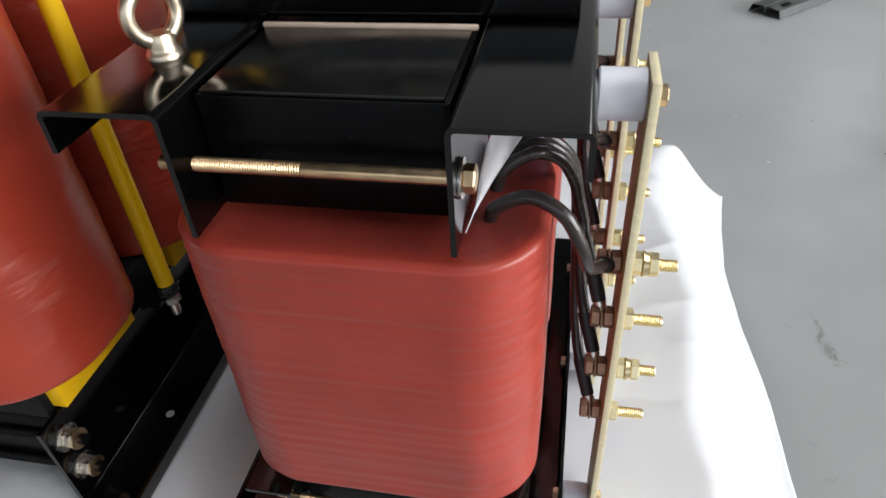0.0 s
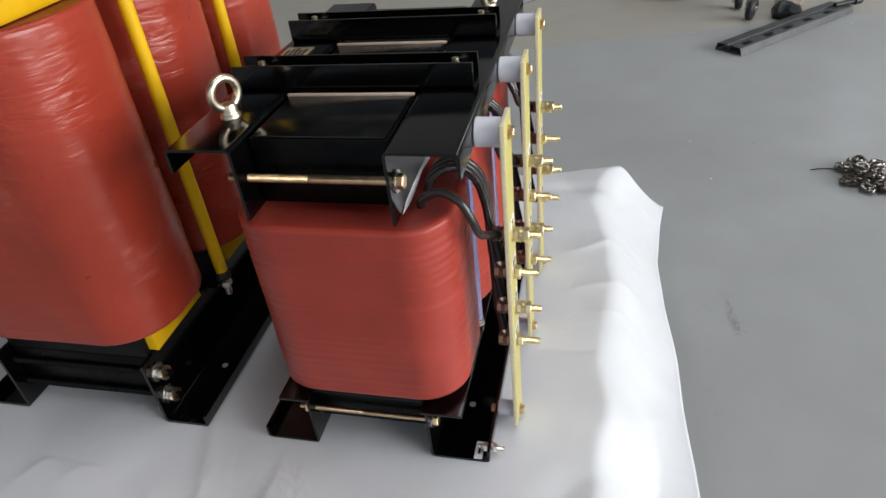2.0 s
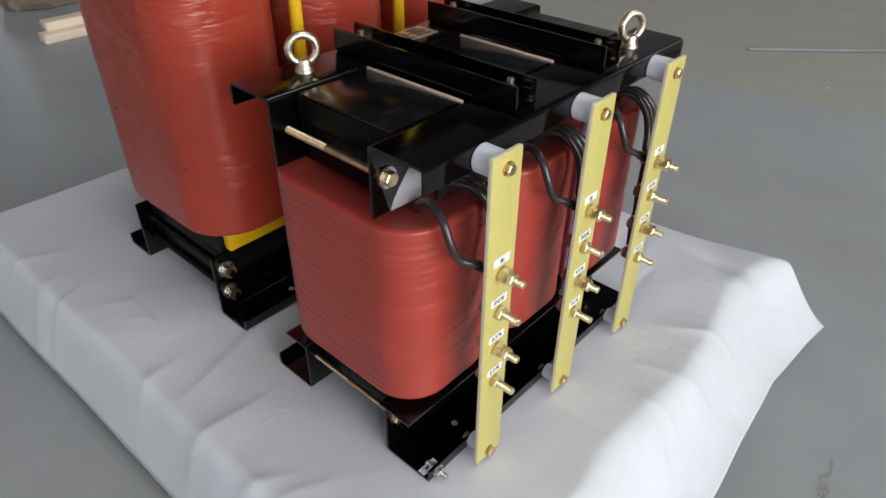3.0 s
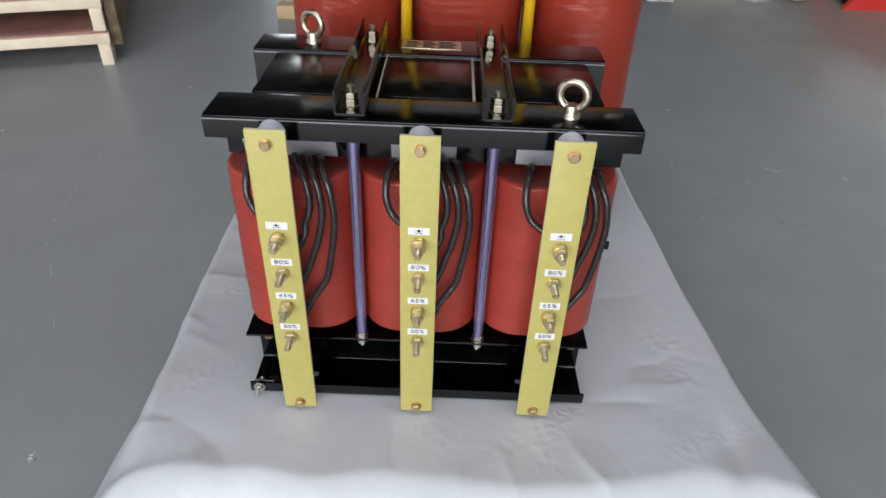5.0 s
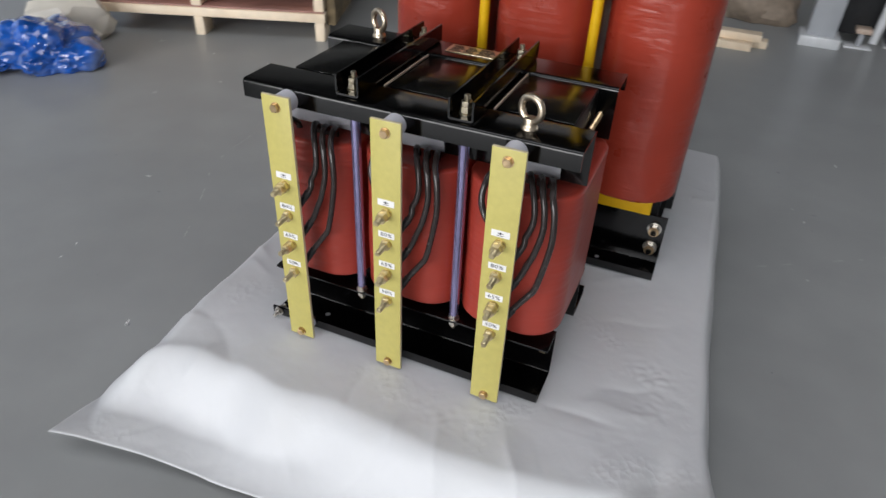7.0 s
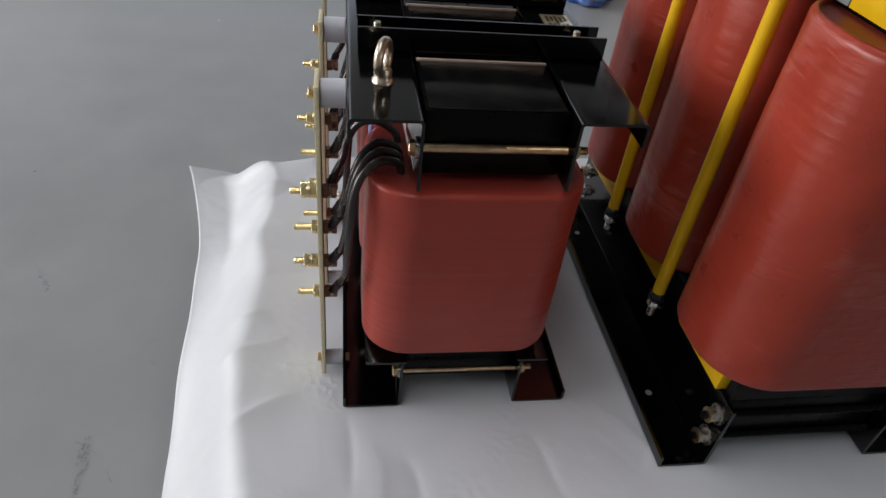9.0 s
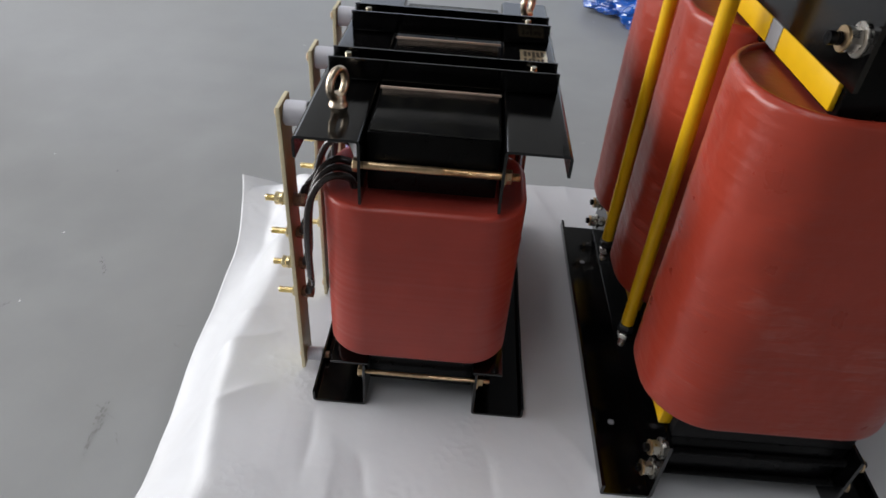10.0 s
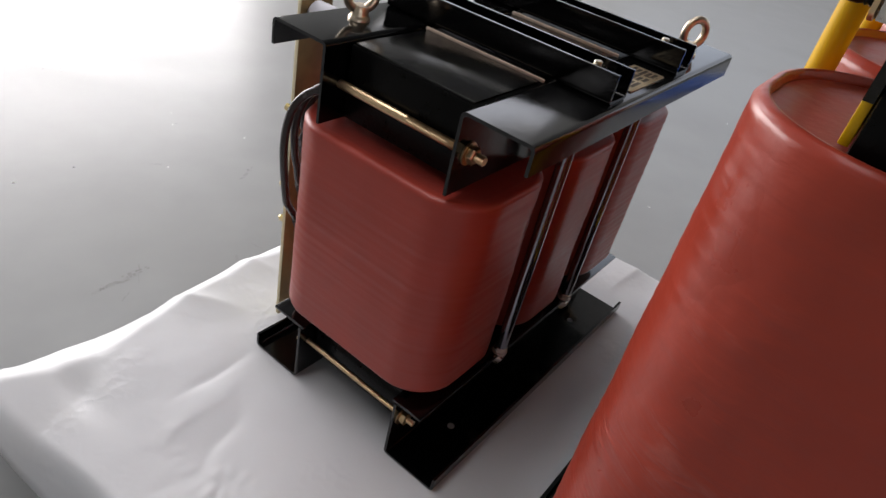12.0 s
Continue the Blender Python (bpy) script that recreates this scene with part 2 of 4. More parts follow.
def sheet_material():
    m = material("white_sheet", (0.61, 0.62, 0.64), rough=0.45, var=0.035, scale=14, spec=0.5, stain=0.3, stain_scale=7, stain_color=(0.47, 0.465, 0.45))
    nt = m.node_tree
    N, L = nt.nodes, nt.links
    geo = N.new("ShaderNodeNewGeometry")
    last = None
    for scale, dist, strength, detail in ((7, 0.012, 0.22, 2), (34, 0.003, 0.12, 3)):
        n = N.new("ShaderNodeTexNoise")
        n.inputs["Scale"].default_value, n.inputs["Detail"].default_value, n.inputs["Distortion"].default_value = scale, detail, 0.6
        L.new(geo.outputs["Position"], n.inputs["Vector"])
        b = N.new("ShaderNodeBump")
        b.inputs["Strength"].default_value, b.inputs["Distance"].default_value = strength, dist
        L.new(n.outputs["Fac"], b.inputs["Height"])
        if last:
            L.new(last, b.inputs["Normal"])
        last = b.outputs["Normal"]
    # sharp small creases, gathered in patches
    warp = N.new("ShaderNodeTexNoise")
    warp.inputs["Scale"].default_value, warp.inputs["Detail"].default_value = 28, 2
    L.new(geo.outputs["Position"], warp.inputs["Vector"])
    bend = N.new("ShaderNodeVectorMath")
    bend.operation = "MULTIPLY_ADD"
    bend.inputs[1].default_value = (0.022, 0.022, 0.022)
    L.new(warp.outputs["Color"], bend.inputs[0])
    L.new(geo.outputs["Position"], bend.inputs[2])
    ridge = N.new("ShaderNodeTexVoronoi")
    ridge.inputs["Scale"].default_value = 95
    L.new(bend.outputs["Vector"], ridge.inputs["Vector"])
    patch = N.new("ShaderNodeTexNoise")
    patch.inputs["Scale"].default_value, patch.inputs["Detail"].default_value = 8, 4
    L.new(geo.outputs["Position"], patch.inputs["Vector"])
    where = N.new("ShaderNodeMapRange")
    where.inputs["From Min"].default_value, where.inputs["From Max"].default_value = 0.56, 0.70
    L.new(patch.outputs["Fac"], where.inputs["Value"])
    both = N.new("ShaderNodeMath")
    both.operation = "MULTIPLY"
    L.new(ridge.outputs["Distance"], both.inputs[0])
    L.new(where.outputs["Result"], both.inputs[1])
    crease = N.new("ShaderNodeBump")
    crease.inputs["Strength"].default_value, crease.inputs["Distance"].default_value = 0.20, 0.0040
    L.new(both.outputs["Value"], crease.inputs["Height"])
    L.new(last, crease.inputs["Normal"])
    L.new(crease.outputs["Normal"], N["Principled BSDF"].inputs["Normal"])
    return m


def floor_material():
    """Grey floor paint, worn glossy; past a seam the bare concrete is browner."""
    m = material("floor_paint", (0.334, 0.343, 0.342), rough=0.40, var=0.07, scale=7, spec=0.13, coat=0.20, stain=0.6, stain_scale=1.6, stain_color=(0.276, 0.279, 0.275), rough_var=0.17)
    nt = m.node_tree
    N, L = nt.nodes, nt.links
    bsdf = N["Principled BSDF"]
    bsdf.inputs["Coat Roughness"].default_value = 0.21
    color = bsdf.inputs["Base Color"].links[0].from_socket
    geo = N.new("ShaderNodeNewGeometry")
    # side of the seam from (0.97, 2.37) to (1.62, -0.44)
    side = N.new("ShaderNodeVectorMath")
    side.operation = "DOT_PRODUCT"
    side.inputs[1].default_value = (0.9743, 0.2254, 0)
    L.new(geo.outputs["Position"], side.inputs[0])
    wob = N.new("ShaderNodeTexNoise")
    wob.inputs["Scale"].default_value, wob.inputs["Detail"].default_value = 5, 4
    L.new(geo.outputs["Position"], wob.inputs["Vector"])
    add = N.new("ShaderNodeMath")
    add.operation = "MULTIPLY_ADD"
    add.inputs[1].default_value = 0.05
    L.new(wob.outputs["Fac"], add.inputs[0])
    L.new(side.outputs["Value"], add.inputs[2])
    step = N.new("ShaderNodeMapRange")
    step.inputs["From Min"].default_value, step.inputs["From Max"].default_value = 1.520, 1.545
    L.new(add.outputs["Value"], step.inputs["Value"])
    mix = N.new("ShaderNodeMix")
    mix.data_type = "RGBA"
    L.new(step.outputs["Result"], mix.inputs["Factor"])
    L.new(color, mix.inputs["A"])
    mix.inputs["B"].default_value = (0.355, 0.335, 0.290, 1)
    # pale scratches and dark scuffs
    out = mix.outputs["Result"]
    for scale, stretch, lo, hi, col, amount in ((3.0, (1, 6, 1), 0.70, 0.78, (0.45, 0.45, 0.44, 1), 0.2), (5.0, (1.2, 1, 1), 0.62, 0.92, (0.16, 0.16, 0.165, 1), 0.09)):
        sc = N.new("ShaderNodeVectorMath")
        sc.operation = "MULTIPLY"
        sc.inputs[1].default_value = stretch
        L.new(geo.outputs["Position"], sc.inputs[0])
        n = N.new("ShaderNodeTexNoise")
        n.inputs["Scale"].default_value, n.inputs["Detail"].default_value = scale, 9
        n.inputs["Roughness"].default_value = 0.65
        L.new(sc.outputs["Vector"], n.inputs["Vector"])
        cut = N.new("ShaderNodeMapRange")
        cut.inputs["From Min"].default_value, cut.inputs["From Max"].default_value, cut.inputs["To Max"].default_value = lo, hi, amount
        L.new(n.outputs["Fac"], cut.inputs["Value"])
        mx = N.new("ShaderNodeMix")
        mx.data_type = "RGBA"
        L.new(cut.outputs["Result"], mx.inputs["Factor"])
        L.new(out, mx.inputs["A"])
        mx.inputs["B"].default_value = col
        out = mx.outputs["Result"]
    L.new(out, bsdf.inputs["Base Color"])
    n = N.new("ShaderNodeTexNoise")
    n.inputs["Scale"].default_value, n.inputs["Detail"].default_value = 25, 5
    L.new(geo.outputs["Position"], n.inputs["Vector"])
    b = N.new("ShaderNodeBump")
    b.inputs["Strength"].default_value, b.inputs["Distance"].default_value = 0.09, 0.002
    L.new(n.outputs["Fac"], b.inputs["Height"])
    L.new(b.outputs["Normal"], bsdf.inputs["Normal"])
    return m


M_SCUFF = material("rubber_scuff", (0.235, 0.236, 0.233), rough=0.45, var=0.25, scale=120)
M_SCRATCH = material("pale_scratch", (0.46, 0.46, 0.45), rough=0.5, var=0.2, scale=300)
M_SHEET = sheet_material()
M_FLOOR = floor_material()

# ---- mesh helpers ----


def box(bm, x0, x1, y0, y1, z0, z1, bevel=0.0):
    r = bmesh.ops.create_cube(bm, size=1.0, matrix=Matrix.Translation(((x0 + x1) / 2, (y0 + y1) / 2, (z0 + z1) / 2)) @ Matrix.Diagonal((x1 - x0, y1 - y0, z1 - z0, 1)))
    if bevel:
        edges = list({e for v in r["verts"] for e in v.link_edges})
        bmesh.ops.bevel(bm, geom=edges, offset=bevel, segments=2, affect="EDGES", profile=0.5)
    return bm


def frame_of(p0, p1):
    d = Vector(p1) - Vector(p0)
    return Matrix.Translation((Vector(p0) + Vector(p1)) / 2) @ d.to_track_quat("Z", "Y").to_matrix().to_4x4(), d.length


def cyl(bm, p0, p1, r, seg=16, r2=None):
    m, length = frame_of(p0, p1)
    bmesh.ops.create_cone(bm, cap_ends=True, segments=seg, radius1=r, radius2=r if r2 is None else r2, depth=length, matrix=m)
    return bm


def hexagon(bm, p0, p1, flats):
    """A hexagonal head or nut with chamfered rims."""
    m, length = frame_of(p0, p1)
    R = flats / 1.732
    rings = []
    for z, k in ((-length / 2, 0.86), (-length / 2 + flats * 0.06, 1), (length / 2 - flats * 0.06, 1), (length / 2, 0.86)):
        rings.append([bm.verts.new(m @ Vector((R * k * math.cos(a), R * k * math.sin(a), z))) for a in (i * math.pi / 3 for i in range(6))])
    for a, b in zip(rings, rings[1:]):
        for i in range(6):
            bm.faces.new((a[i], a[(i + 1) % 6], b[(i + 1) % 6], b[i]))
    bm.faces.new(rings[0][::-1]), bm.faces.new(rings[-1])
    return bm


def revolve(bm, p0, p1, profile, seg=14):
    """profile: (distance from p0 as metres along the axis, radius)."""
    m, length = frame_of(p0, p1)
    rings = []
    for z, r in profile:
        rings.append([bm.verts.new(m @ Vector((r * math.cos(2 * math.pi * i / seg), r * math.sin(2 * math.pi * i / seg), z - length / 2))) for i in range(seg)])
    for a, b in zip(rings, rings[1:]):
        for i in range(seg):
            bm.faces.new((a[i], a[(i + 1) % seg], b[(i + 1) % seg], b[i]))
    bm.faces.new(rings[0][::-1]), bm.faces.new(rings[-1])
    return bm


def threaded(bm, p0, p1, r, pitch=0.0013, start=0.0, seg=12):
    """A rod whose thread begins at start metres from p0."""
    length = (Vector(p1) - Vector(p0)).length
    prof = [(0.0, r), (start, r)] if start > 0 else [(0.0, r * 0.9)]
    z = start + pitch
    while z < length - pitch:
        prof += [(z, r * 0.86), (z + pitch / 2, r)]
        z += pitch
    prof += [(length, r * 0.82)]
    return revolve(bm, p0, p1, prof, seg)


def prism(bm, outline, x0, x1):
    """An outline of (y, z) drawn out along x."""
    a = [bm.verts.new((x0, y, z)) for y, z in outline]
    b = [bm.verts.new((x1, y, z)) for y, z in outline]
    n = len(outline)
    for i in range(n):
        bm.faces.new((a[i], a[(i + 1) % n], b[(i + 1) % n], b[i]))
    bm.faces.new(a[::-1]), bm.faces.new(b)
    return bm


def bent_strip(points, t, r=0.003, steps=5):
    """Outline of sheet metal of thickness t that follows points in (y, z), its bends rounded."""
    pts = [Vector(p) for p in points]
    mid = [pts[0]]
    for a, b, c in zip(pts, pts[1:], pts[2:]):
        u, v = (a - b).normalized(), (c - b).normalized()
        s, e = b + u * r, b + v * r
        for k in range(steps + 1):
            q = k / steps
            mid.append((1 - q) ** 2 * s + 2 * q * (1 - q) * b + q * q * e)
    mid.append(pts[-1])
    left, right = [], []
    for i, p in enumerate(mid):
        d = (mid[min(i + 1, len(mid) - 1)] - mid[max(i - 1, 0)]).normalized()
        n = Vector((-d.y, d.x)) * t / 2
        left.append(p + n), right.append(p - n)
    return [tuple(p) for p in left + right[::-1]]


def sweep(bm, points, r, seg=10, sub=6):
    """A round cable through points, smoothed."""
    P = [Vector(p) for p in points]
    P = [2 * P[0] - P[1]] + P + [2 * P[-1] - P[-2]]
    path = []
    for i in range(1, len(P) - 2):
        for k in range(sub):
            t = k / sub
            a, b, c, d = P[i - 1], P[i], P[i + 1], P[i + 2]
            path.append(0.5 * (2 * b + (c - a) * t + (2 * a - 5 * b + 4 * c - d) * t * t + (3 * b - a - 3 * c + d) * t ** 3))
    path.append(P[-2])
    rings, up = [], Vector((0.3, 0.5, 0.81))
    for i, p in enumerate(path):
        d = (path[min(i + 1, len(path) - 1)] - path[max(i - 1, 0)]).normalized()
        side = d.cross(up).normalized()
        up = side.cross(d).normalized()
        rings.append([bm.verts.new(p + r * (side * math.cos(2 * math.pi * j / seg) + up * math.sin(2 * math.pi * j / seg))) for j in range(seg)])
    for a, b in zip(rings, rings[1:]):
        for j in range(seg):
            bm.faces.new((a[j], a[(j + 1) % seg], b[(j + 1) % seg], b[j]))
    bm.faces.new(rings[0][::-1]), bm.faces.new(rings[-1])
    return bm


def torus(bm, centre, normal, R, r, seg=28, tube=12):
    q = Vector(normal).to_track_quat("Z", "Y").to_matrix().to_4x4()
    m = Matrix.Translation(centre) @ q
    rings = []
    for i in range(seg):
        a = 2 * math.pi * i / seg
        rings.append([bm.verts.new(m @ Vector(((R + r * math.cos(b)) * math.cos(a), (R + r * math.cos(b)) * math.sin(a), r * math.sin(b)))) for b in (2 * math.pi * j / tube for j in range(tube))])
    for i in range(seg):
        a, b = rings[i], rings[(i + 1) % seg]
        for j in range(tube):
            bm.faces.new((a[j], b[j], b[(j + 1) % tube], a[(j + 1) % tube]))
    return bm


ORIGIN = {}


def thing(name, at, label, category, group="", kind=""):
    ob = new(name)
    ob.empty_display_size = 0.05
    ob.location = at
    ORIGIN[ob] = Vector(at)
    return tagged(ob, label, category, group, kind)


def mesh_of(name, bm, mat, smooth=40):
    bmesh.ops.recalc_face_normals(bm, faces=bm.faces)
    me = bpy.data.meshes.new(name)
    if smooth:
        for f in bm.faces:
            f.smooth = True
        lim = radians(smooth)
        for e in bm.edges:
            if len(e.link_faces) == 2 and e.calc_face_angle(0) > lim:
                e.smooth = False
    bm.to_mesh(me)
    bm.free()
    for mt in (mat if isinstance(mat, (list, tuple)) else (mat,)):
        me.materials.append(mt)
    return me


def part(name, bm, mat, parent, label="", smooth=40):
    """One mesh, given in world places, under a thing or a part of it."""
    o = ORIGIN[parent]
    bmesh.ops.translate(bm, verts=bm.verts, vec=-o)
    ob = new(name, mesh_of(name, bm, mat, smooth))
    ob.parent = parent
    ORIGIN[ob] = o
    return tagged(ob, label)


def solid(name, bm, mat, label, category="", kind="", smooth=40, group=""):
    """A top-level thing of one mesh, its origin at its foot."""
    lo = Vector([min(v.co[i] for v in bm.verts) for i in range(3)])
    hi = Vector([max(v.co[i] for v in bm.verts) for i in range(3)])
    at = Vector(((lo.x + hi.x) / 2, (lo.y + hi.y) / 2, lo.z))
    bmesh.ops.translate(bm, verts=bm.verts, vec=-at)
    ob = new(name, mesh_of(name, bm, mat, smooth))
    ob.location = at
    return tagged(ob, label, category, group, kind)


B = bmesh.new

# ---- the hall ----


def wall_with_opening(name, axis, at, lo, hi, a0, a1, z0, z1, top):
    """A wall 0.2 m thick in the plane axis = at, from lo to hi, with one opening a0..a1, z0..z1."""
    bm = B()
    for u0, u1, v0, v1 in ((lo, a0, FLOOR_Z, top), (a1, hi, FLOOR_Z, top), (a0, a1, FLOOR_Z, z0), (a0, a1, z1, top)):
        if u1 - u0 > 0.01 and v1 - v0 > 0.01:
            if axis == "y":
                box(bm, u0, u1, at - 0.1, at + 0.1, v0, v1)
            else:
                box(bm, at - 0.1, at + 0.1, u0, u1, v0, v1)
    ob = new(name, mesh_of(name, bm, M_WALL, 0))
    return tagged(ob, "unseen pale grey wall closing the hall, with an opening", "wall", kind="structure")


bm = B()
box(bm, -60, 60, -60, 60, FLOOR_Z - 0.05, FLOOR_Z)
tagged(new("floor", mesh_of("floor", bm, M_FLOOR, 0)), "grey painted concrete workshop floor, worn and slightly glossy", "floor", kind="structure")
# walls out of view, added to close the hall and bound its light
wall_with_opening("wall_south", "y", -7.1, -8.2, 9.2, -5.3, 2.1, 0.3, 3.7, 6.0)
wall_with_opening("wall_north", "y", 16.1, -8.2, 1.0, -4.2, -3.0, 0.7, 4.1, 6.0)
wall_with_opening("wall_north_corner", "y", 16.1, 1.0, 9.2, 3.3, 3.7, 2.9, 5.5, 6.0)
wall_with_opening("wall_west", "x", -8.1, -3.0, 16.0, -3.0, 7.0, 1.1, 3.5, 6.0)
wall_with_opening("wall_west_corner", "x", -8.1, -7.0, -3.0, -6.8, -3.2, 2.2, 4.4, 6.0)
wall_with_opening("wall_east", "x", 9.1, 0.0, 16.0, 8.0, 15.0, 1.0, 4.5, 6.0)
wall_with_opening("wall_east_corner", "x", 9.1, -7.0, 0.0, -4.05, -3.15, 3.25, 4.75, 6.0)
# unseen roof, kept dark so that the black steel mirrors little
bm = B()
for x0, x1, y0, y1 in ((-8.2, 9.2, -7.2, -2.6), (-8.2, 9.2, -0.4, 16.2), (-8.2, -2.2, -2.6, -0.4), (3.8, 9.2, -2.6, -0.4)):
    box(bm, x0, x1, y0, y1, 6.0, 6.15)
tagged(new("ceiling", mesh_of("ceiling", bm, M_CEIL, 0)), "unseen dark roof closing the hall, with an opening for the added fill", "ceiling", kind="structure")

# ---- the sheet over its pallet ----
PX0, PX1, PY0, PY1 = -0.365, 0.40, -0.10, 0.94
DROP = 0.098


def facets(x, y, scale, seed):
    """Straight-edged creases: heights that fall to valleys along the borders of irregular cells."""
    w = noise.noise_vector(Vector((x * 4, y * 4, seed))) * 0.35
    d, _ = noise.voronoi(Vector((x * scale + w.x, y * scale + w.y, seed)))
    return min(d[1] - d[0], 0.8) - 0.3


def long_fold(x, y, x0, y0, ang, length, width, h):
    """One soft wrinkle with a steep and a gentle flank."""
    c, t = math.cos(ang), math.sin(ang)
    a, b = (x - x0) * c + (y - y0) * t, -(x - x0) * t + (y - y0) * c
    if abs(a) > length or abs(b) > 5 * width:
        return 0.0
    b += 0.25 * width * math.sin(a / length * 5 + x0 * 40)
    return h * (1 - (a / length) ** 2) ** 2 * math.exp(-abs(b) / (width if b > 0 else 2.2 * width))


def build_sheet():
    """Flat on the pallet, bent over its rim, overhanging stiffly in front with two pointed corners; its back corners are round."""
    bm = B()
    nx, ny = 250, 350
    rng = random.Random(11)
    folds = []
    # wrinkles across the strip beside the windings' west end, running in from the rim
    for k in range(13):
        folds.append((rng.uniform(-0.40, -0.27), -0.14 + 0.075 * k + rng.uniform(-0.02, 0.02), rng.uniform(-0.5, 0.45), rng.uniform(0.06, 0.13), rng.uniform(0.005, 0.011), rng.uniform(0.0016, 0.0038)))
    # the front flap's bends, and a few before the feet
    for k in range(16):
        folds.append((-0.36 + 0.053 * k + rng.uniform(-0.02, 0.02), rng.uniform(-0.21, -0.09), rng.choice((1.2, 1.9, 0.5, 2.6)) + rng.uniform(-0.3, 0.3), rng.uniform(0.035, 0.09), rng.uniform(0.005, 0.011), rng.choice((-1, 1)) * rng.uniform(0.0015, 0.0042)))
    for k in range(12):
        folds.append((rng.uniform(0.26, 0.44), rng.uniform(-0.10, 0.85), rng.uniform(-0.7, 0.7), rng.uniform(0.04, 0.10), rng.uniform(0.005, 0.010), rng.choice((-1, 1)) * rng.uniform(0.0010, 0.0026)))
    grid = []
    for j in range(ny + 1):
        q = j / ny
        row = []
        left = -0.388 - 0.035 * q + 0.006 * noise.noise(Vector((0, q * 6, 2)))
        right = 0.474 - 0.070 * q + 0.008 * noise.noise(Vector((0, q * 6, 9))) + 0.016 * math.exp(-((q - 0.10) / 0.08) ** 2)
        for i in range(nx + 1):
            p = i / nx
            u = left + (right - left) * p
            hem = -0.237 + 0.065 * u
            v = hem + (1.015 - hem) * q
            front = min(1.0, max(0.0, (v - hem) / 0.24))
            rim = 0.052 + 0.06 * (1 - front)
            a = max(0.0, (left + rim - u) / rim * max(0.84, front), (u - right + 0.026) / 0.026 * front * 0.72)
            fold = PY0 - 0.018 + 0.034 * noise.noise(Vector((u * 4, 0, 4))) + 0.013 * noise.noise(Vector((u * 13, 0, 8)))
            b = max(0.0, (fold - v) / (fold - hem), (v - PY1) / 0.07)
            k = min(1.15, (a ** 3 + b ** 3) ** (1 / 3))
            ka = (a * a / 0.9 if a < 0.45 else a - 0.225) / 0.775
            kb = (b * b / 0.72 if b < 0.36 else min(1.0, b) - 0.18) / 0.82
            kb = 1 - (1 - min(1.0, kb)) ** 1.4
            # towards the west the flap falls steeply and then runs out level
            if v < 0:
                e = min(1.0, b / 0.64)
                kb += min(1.0, max(0.0, (0.02 - u) / 0.22)) * 0.75 * (e * e * (3 - 2 * e) - kb)
            z = -DROP * min(1.0, (max(0.0, ka) ** 3 + kb ** 3) ** (1 / 3))
            x, y = u, v
            # round back corners
            if v > 0.915:
                t = (v - 0.915) / 0.1
                half, mid = (right - left) / 2, (right + left) / 2
                e = max(0.0, (abs(u - mid) - (half - 0.1)) / 0.1)
                if e > 0:
                    e2, t2 = e * math.sqrt(1 - t * t / 2), t * math.sqrt(1 - e * e / 2)
                    x = mid + math.copysign(half - 0.1 + 0.1 * e2, u - mid)
                    y = 0.915 + 0.1 * t2
            # pointed front corners
            wide = max(0.0, 1 - math.hypot(u - left, v - hem) / 0.22)
            wr = max(0.0, 1 - math.hypot(u - right, v - hem) / 0.17)
            y -= 0.036 * wide * wide + 0.030 * wr
            x -= 0.018 * wide + 0.004 * wr
            z += 0.036 * wide + 0.018 * wr
            s = min(1.0, k)
            P = Vector((u, v, 0))
            z += (noise.noise(P * 7.0 + Vector((3, 1, 0))) * 0.005 + noise.noise(P * 17.0) * 0.0012) * s
            z += noise.noise(P * 9.0 + Vector((9, 2, 5))) * 0.0010
            y += 0.006 * noise.noise(Vector((u * 6, 0, 7))) * max(0, (PY0 - v) / (PY0 - hem))
            worn = max(0.0, min(1.0, 0.5 + 2.2 * noise.noise(P * 6.0 + Vector((1, 7, 3)))))
            z += (0.0022 * facets(u, v, 15, 2.0) + 0.0008 * facets(u, v, 40, 6.0) * worn) * (0.25 + 0.75 * min(1.0, 2.5 * s))
            z -= 0.020 * math.exp(-((u + 0.36) / 0.10) ** 2 - ((v + 0.135) / 0.06) ** 2)
            # crumpled spots where something was dropped
            for cu, cv, ru, rv, h in ((0.370, 0.06, 0.022, 0.035, 0.0022), (0.360, 0.125, 0.030, 0.026, 0.0034), (0.12, -0.085, 0.05, 0.022, 0.0015)):
                g = ((u - cu) / ru) ** 2 + ((v - cv) / rv) ** 2
                if g < 6:
                    z += h * facets(u, v, 62, 9.0) * math.exp(-g)
            # a pocket pressed in beside the south-east corner
            z -= 0.007 * math.exp(-((u - 0.40) / 0.016) ** 2 - ((v + 0.075) / 0.05) ** 2)
            for fo in folds:
                z += long_fold(u, v, *fo)
            if 0.0 < v < 0.75 and abs(u - 0.03) < 0.32:
                z = min(z, 0.001)
            row.append(bm.verts.new((x, y, max(z - 0.0015, FLOOR_Z + 0.002))))
        grid.append(row)
    for j in range(ny):
        for i in range(nx):
            bm.faces.new((grid[j][i], grid[j][i + 1], grid[j + 1][i + 1], grid[j + 1][i]))
    return bm


bm = build_sheet()
sheet = solid("covering_sheet", bm, M_SHEET, "creased white plastic-coated sheet draped over a low pallet on the floor", "sheet", smooth=80)
sol = sheet.modifiers.new("thickness", "SOLIDIFY")
sol.thickness, sol.offset = 0.001, -1

